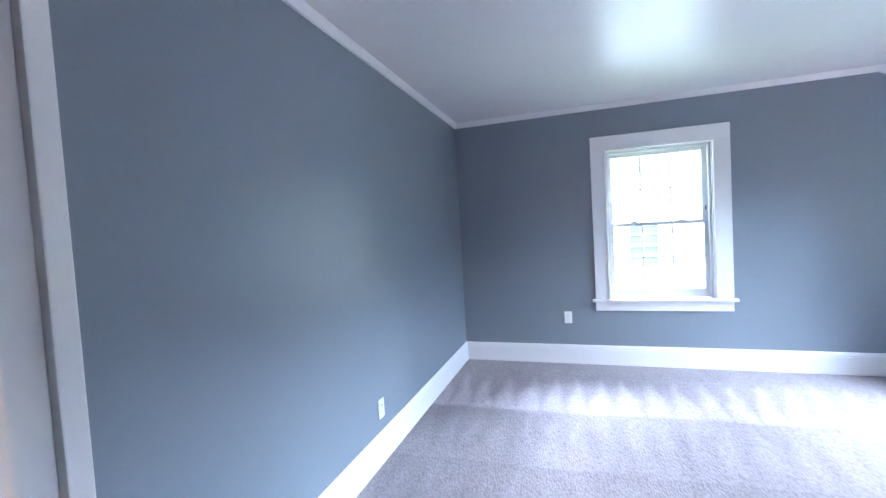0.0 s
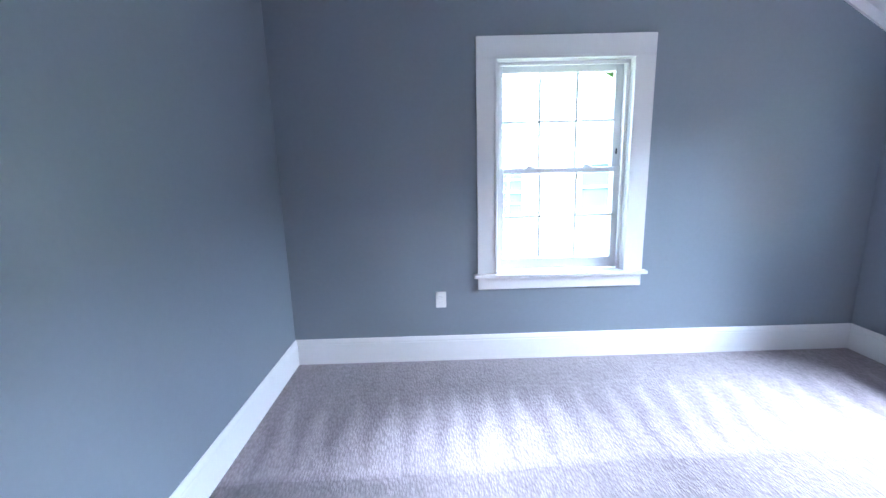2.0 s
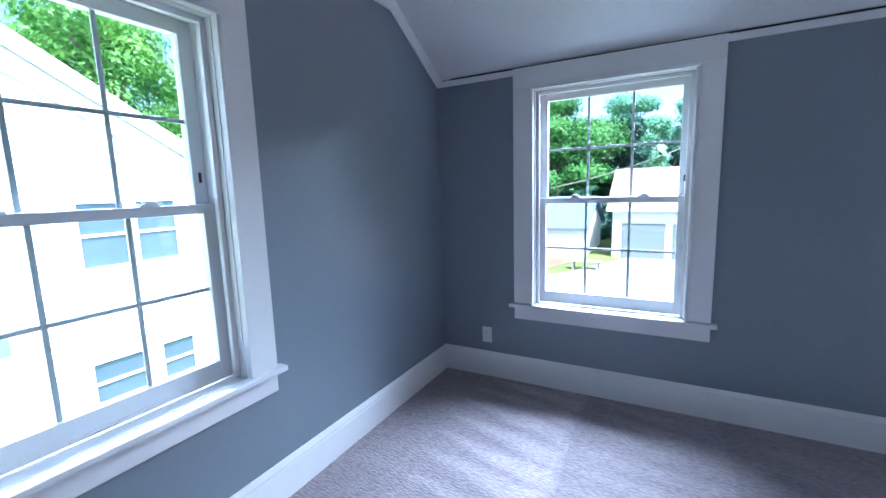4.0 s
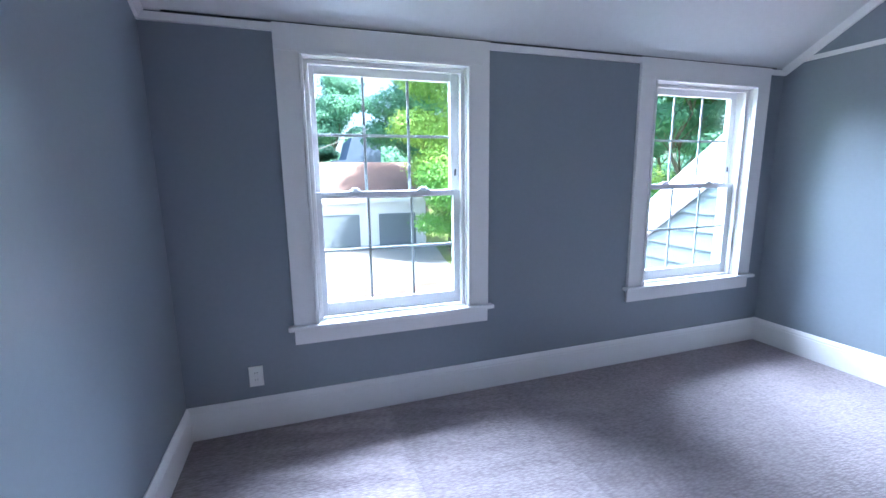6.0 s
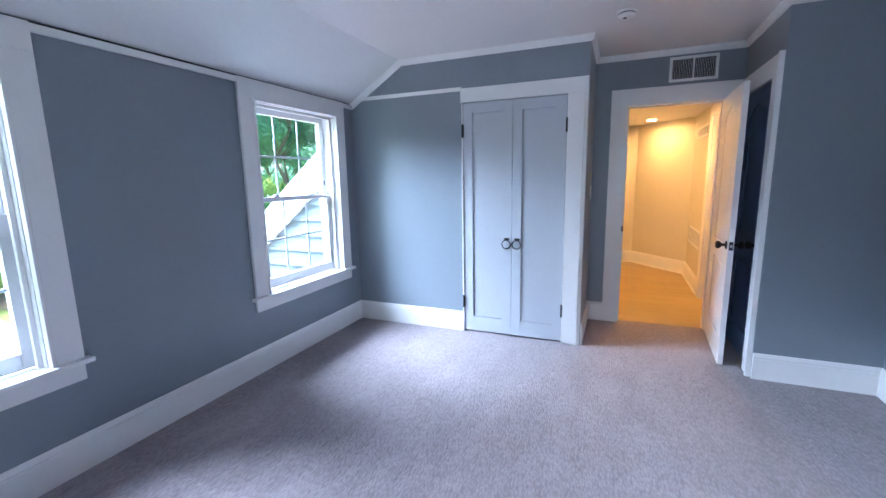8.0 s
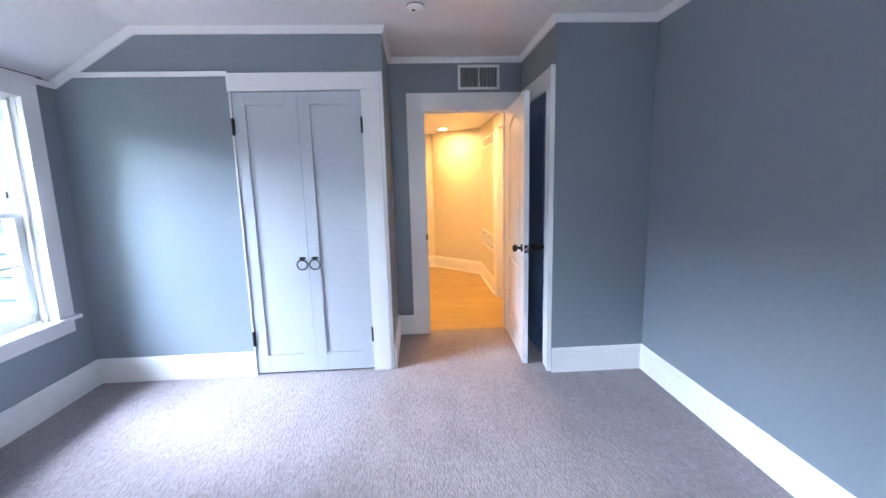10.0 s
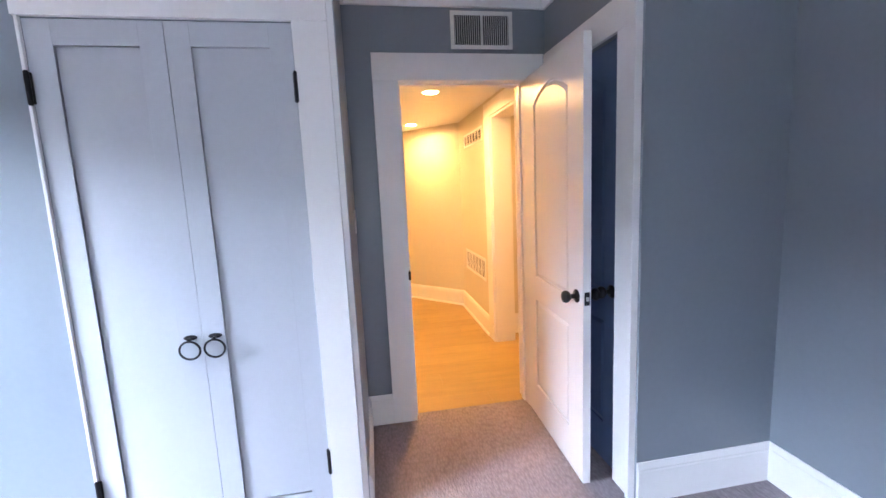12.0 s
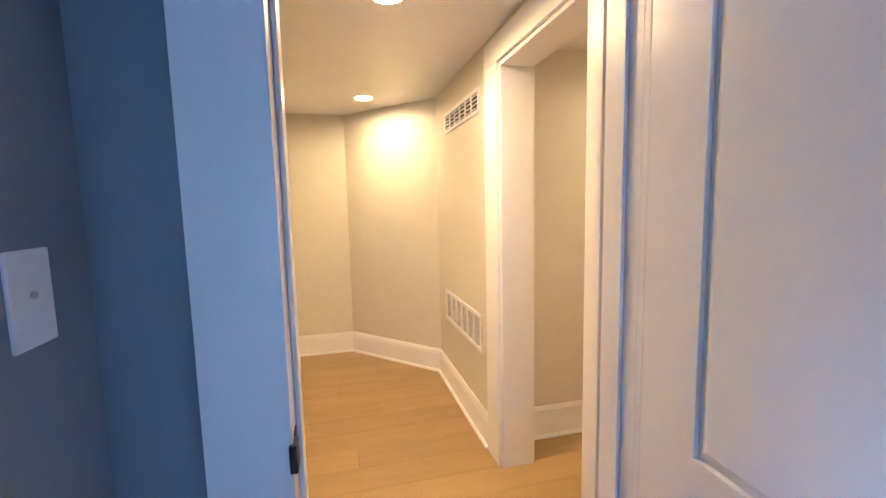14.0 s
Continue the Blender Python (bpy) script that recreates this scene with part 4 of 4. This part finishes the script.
fh = thing("far_house", "house behind the garage with a blue-grey roof and dormer", "house")
part("wall", boxes((47, 56, -4.2, 0.9, G, 2.3)), M_SIDING, fh)
bm = bmesh.new()
prism(bm, [(0.4, 2.2), (0.4, 2.9), (-1.0, 3.0), (-1.7, 5.3), (-4.6, 5.3), (-4.6, 2.2)], "x", 46.4, 56)
part("roof", bm, M_ROOFGREY, fh, "blue-grey roof with a raised gable")
rh = thing("red_house", "small dark red house with a pale roof beyond the outbuilding", "house")
part("wall", boxes((44, 50, 17.0, 20.5, G, 1.6)), M_BROWN, rh)
bm = bmesh.new()
prism(bm, [(16.6, 1.5), (20.9, 1.5), (18.75, 3.3)], "x", 43.8, 50.2)
part("roof", bm, M_ROOFGREY, rh)

bench = thing("garden_bench", "low pale garden bench on the grass patch", "bench")
for i in range(3):
    part("slat", boxes((23.3 + i * 0.2, 23.47 + i * 0.2, 5.7, 7.3, G + 0.42, G + 0.46), bevel=0.005), M_CONC, bench)
for y in (5.9, 7.1):
    part("leg", boxes((23.32, 23.85, y - 0.05, y + 0.05, G, G + 0.42), bevel=0.01), M_CONC, bench)

bm = bmesh.new()
prism(bm, [(18.9, -3.9), (19.6, -3.5), (22.5, -3.9), (25.5, -4.6), (24.0, -5.2), (20.5, -4.7)], "z", G, G + 0.02)
solid("bare_soil", bm, M_SOIL, "dry tan soil patch in the lawn beside the driveway", "soil")
bm = bmesh.new()
prism(bm, [(18.5, 10.2), (21.5, 8.6), (24.5, 7.9), (26.6, 6.6), (26.95, 14.5), (20, 14.0)], "z", G, G + 0.035)
solid("bare_soil", bm, M_SOIL, "dry tan soil patch with thin grass", "soil")
# the hedge's shade is put into its darker leaf colour
for i, (x, y) in enumerate(((37.5, 6.3), (39, 7.6), (36.5, 7.9))):
    b = thing("hedge", "dark shaded hedge between the outbuildings", "shrub", group="hedge behind the garage")
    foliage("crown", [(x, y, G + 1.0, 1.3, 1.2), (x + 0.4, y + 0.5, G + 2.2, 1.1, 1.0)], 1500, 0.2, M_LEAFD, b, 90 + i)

# the shingled wing of this house, seen through the window nearest to it
wing = thing("house_wing", "pale shingled wing of the house with a wide white rake board", "house")
YW = -0.1
RK = lambda x: 1.86 - (x - 4.23) * 0.80
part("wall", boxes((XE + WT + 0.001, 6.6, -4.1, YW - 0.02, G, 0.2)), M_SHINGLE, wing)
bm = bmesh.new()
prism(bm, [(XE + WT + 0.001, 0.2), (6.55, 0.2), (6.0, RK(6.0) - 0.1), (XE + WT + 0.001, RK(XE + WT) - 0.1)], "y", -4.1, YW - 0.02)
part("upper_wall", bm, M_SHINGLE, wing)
i = 0
z = 0.30
while z < 1.7:
    x1 = 4.23 + (1.86 - 0.12 - z) / 0.80
    bm = bmesh.new()
    prism(bm, [(YW - 0.02, z), (YW + 0.024, z), (YW - 0.012, z + 0.172), (YW - 0.02, z + 0.172)], "x", XE + WT + 0.002, x1)
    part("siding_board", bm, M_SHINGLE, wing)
    z += 0.172
bm = bmesh.new()
prism(bm, [(XE + WT, RK(XE + WT) - 0.30), (6.4, RK(6.4) - 0.30), (6.4, RK(6.4) + 0.07), (XE + WT, RK(XE + WT) + 0.07)], "y", YW + 0.025, YW + 0.07)
part("rake_board", bm, M_SIDING, wing, "wide white rake board")
part("corner_board", boxes((XE + WT + 0.002, 4.47, YW + 0.025, YW + 0.05, -0.3, RK(4.47) - 0.30)), M_SIDING, wing)
bm = bmesh.new()
prism(bm, [(XE + WT, RK(XE + WT) + 0.002), (6.5, RK(6.5) + 0.002), (6.5, RK(6.5) + 0.08), (XE + WT, RK(XE + WT) + 0.08)], "y", -4.2, YW - 0.03)
part("roof", bm, M_ROOFGREY, wing)
bm = bmesh.new()
prism(bm, [(YW - 0.02, 0.30), (2.2, -0.25), (2.2, -0.35), (YW - 0.02, 0.2)], "x", XE + WT + 0.003, 7.2)
part("porch_roof", bm, M_BRICK, wing, "reddish low porch roof under the siding")

# overhead cable
cu = bpy.data.curves.new("overhead_cable", 'CURVE')
cu.dimensions, cu.bevel_depth = '3D', 0.014
sp = cu.splines.new('POLY')
sp.points.add(20)
for i in range(21):
    u = i / 20
    sp.points[i].co = (18, 10 - 9 * u, 0.95 + 1.9 * u * u + 0.25 * u, 1)
cu.materials.append(M_CONC)
tagged(new("overhead_cable", cu), "thin pale overhead service cable", "cable")


# ---- trees ----
def tree(x, y, top, r, seed, material, label, low=0.35, count=5000, size=0.22, trunk=0.22, name="tree", spread=17, bark=None):
    rng = random.Random(seed)
    t = thing(name, label, "tree", group="trees around the yard")
    H = top - G
    bm = bmesh.new()
    pts = [(x + rng.uniform(-.2, .2) * i, y + rng.uniform(-.2, .2) * i, G + H * 0.85 * i / 6) for i in range(7)]
    rings = []
    for i, p in enumerate(pts):
        rr = trunk * (1.25 if i == 0 else 1 - i / 7.5)
        rings.append([bm.verts.new((p[0] + rr * math.cos(a * math.pi / 4), p[1] + rr * math.sin(a * math.pi / 4), p[2])) for a in range(8)])
    for a, b in zip(rings, rings[1:]):
        for i in range(8):
            bm.faces.new((a[i], a[(i + 1) % 8], b[(i + 1) % 8], b[i]))
    blobs = []
    for i in range(spread):
        f = rng.uniform(low, 1.0)
        ang = i * 2.4 + rng.uniform(-.5, .5)
        reach = r * (0.62 if f < 0.85 else 0.3) * rng.uniform(0.7, 1.15)
        q = (x + reach * math.cos(ang), y + reach * math.sin(ang), G + H * f * 0.93)
        blobs.append((*q, r * rng.uniform(0.24, 0.40), r * rng.uniform(0.15, 0.26)))
        p = pts[min(5, max(1, int(f * 5)))]
        w = trunk * 0.28
        prof = [(p[0] - w, p[1], p[2]), (p[0] + w * .5, p[1] + w, p[2]), (p[0] + w * .5, p[1] - w, p[2])]
        a = [bm.verts.new(c) for c in prof]
        b = [bm.verts.new((q[0] + (c[0] - p[0]) * .25, q[1] + (c[1] - p[1]) * .25, q[2])) for c in prof]
        for i2 in range(3):
            bm.faces.new((a[i2], a[(i2 + 1) % 3], b[(i2 + 1) % 3], b[i2]))
    blobs.append((x, y, G + H * (low + 1) / 2, r * 0.42, H * (1 - low) * 0.32))
    part("trunk", bm, bark or M_BARK, t)
    foliage("crown", blobs, int(count * 4), size * 0.5, material, t, seed)
    return t


M_BARKP = mat("bark_pale", (0.42, 0.41, 0.39), 0.85, vary=0.3, scale=5, fine=25, bump=0.08, bump_scale=20, dist=0.01)
tree(23.2, -4.9, 2.7, 3.3, 1, M_LEAFG, "leafy bright green tree with a pale trunk beside the garage", low=0.34, count=10000, size=0.17, trunk=0.17, bark=M_BARKP, spread=22)
tree(25.4, -5.6, 10.5, 4.7, 2, M_LEAFY, "tall yellow-green tree over the garage", low=0.36, count=15000, size=0.2, bark=M_BARKP, spread=26)
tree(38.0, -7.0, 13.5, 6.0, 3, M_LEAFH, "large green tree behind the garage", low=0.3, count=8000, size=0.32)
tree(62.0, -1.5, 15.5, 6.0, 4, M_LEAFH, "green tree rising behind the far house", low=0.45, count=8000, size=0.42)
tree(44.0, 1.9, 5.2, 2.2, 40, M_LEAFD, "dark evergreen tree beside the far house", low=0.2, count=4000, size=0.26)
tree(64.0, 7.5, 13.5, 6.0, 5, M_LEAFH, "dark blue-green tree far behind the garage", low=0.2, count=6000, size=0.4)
tree(41.0, 6.4, 8.2, 3.0, 6, M_LEAFD, "dark evergreen tree above the garage roof", low=0.3, count=6000, size=0.3)
tree(38.0, 11.5, 10.0, 5.4, 7, M_LEAF, "broad green tree behind the outbuilding", low=0.34, count=10000, size=0.3)
tree(40.0, 19.0, 11.0, 5.6, 8, M_LEAF, "broad green tree behind the outbuilding", low=0.36, count=9000, size=0.3)
# shade under the broad trees, carried by the dark leaf material
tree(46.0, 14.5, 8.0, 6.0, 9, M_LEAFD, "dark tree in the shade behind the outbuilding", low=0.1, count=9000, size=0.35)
tree(50.0, 26.0, 12.0, 7.0, 10, M_LEAF, "far green tree beyond the outbuilding", low=0.15, count=7000, size=0.4)
red = tree(25.4, -4.8, 1.6, 0.9, 11, M_LEAFR, "small red-leaved ornamental tree by the garage corner", low=0.75, count=700, size=0.12, trunk=0.06, spread=5)
rw = random.Random(5)
for i, (x, y) in enumerate(((19, -15.5), (22, -21), (26, -23), (17, -18.5), (29, -30), (24, -27.5), (33, -28), (36, -40), (30, -22), (20, -27), (40, -30))):
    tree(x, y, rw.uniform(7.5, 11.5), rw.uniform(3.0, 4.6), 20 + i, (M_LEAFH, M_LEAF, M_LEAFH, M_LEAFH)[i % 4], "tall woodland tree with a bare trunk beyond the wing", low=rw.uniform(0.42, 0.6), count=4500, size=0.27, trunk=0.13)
for i, (x, y, r) in enumerate(((15, -11.5, 1.8), (18.5, -13, 2.2), (22, -17, 2.5), (27, -19, 2.6), (30, -25, 3.0), (25, -22, 2.6), (24.6, -5.6, 1.1), (23.2, -6.6, 1.3))):
    b = thing("shrub", "bright green sunlit shrub at the woodland edge", "shrub", group="shrubs at the woodland edge")
    foliage("crown", [(x, y, G + r * 0.7, r, r * 0.8), (x + 1, y - 0.8, G + r, r * .7, r * .7)], 5000, 0.11, (M_LEAFY, M_LEAF)[i % 2], b, 60 + i)
for i, (x, y, top, r) in enumerate(((9.5, 21, 8.5, 4.2), (13, 17, 7.5, 3.8), (5.5, 25, 10, 4.5), (17, 24, 10, 5), (12, 28, 11, 5))):
    tree(x, y, top, r, 80 + i, M_LEAFG, "sunlit green tree beyond the neighbour's roof", low=0.2, count=7000, size=0.22)

woods = thing("far_woods", "dense far woodland closing the view beyond the yards", "woodland", kind="stuff")
rw = random.Random(9)
blobs = []
for i in range(130):
    ang = radians(-62 + 112 * i / 130)
    dist = 78 + rw.uniform(-8, 8)
    blobs.append((dist * math.cos(ang), dist * math.sin(ang), G + rw.uniform(1.0, 7.5), rw.uniform(2.5, 4.2), rw.uniform(2.0, 3.6)))
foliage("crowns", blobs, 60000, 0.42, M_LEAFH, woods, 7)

# ---- hall planks, last ----
pw, pl = 0.182, 1.22
row = 0
mesh = None
y = YD - 0.0655
while y > -4.0:
    x = -1.4 - (row * 0.47 % pl)
    while x < 2.5:
        xa, xb = max(x, -1.4), min(x + pl, 2.5)
        ya, yb = max(y - pw, -4.0), y
        if xb - xa > 0.05 and yb - ya > 0.02:
            bm = boxes((xa + 0.0008, xb - 0.0008, ya + 0.0008, yb - 0.0008, -0.011, 0.0))
            p = part("plank", bm, M_WOOD, None)
            p.parent = bpy.data.objects["hall_subfloor"]
        x += pl
    y -= pw
    row += 1
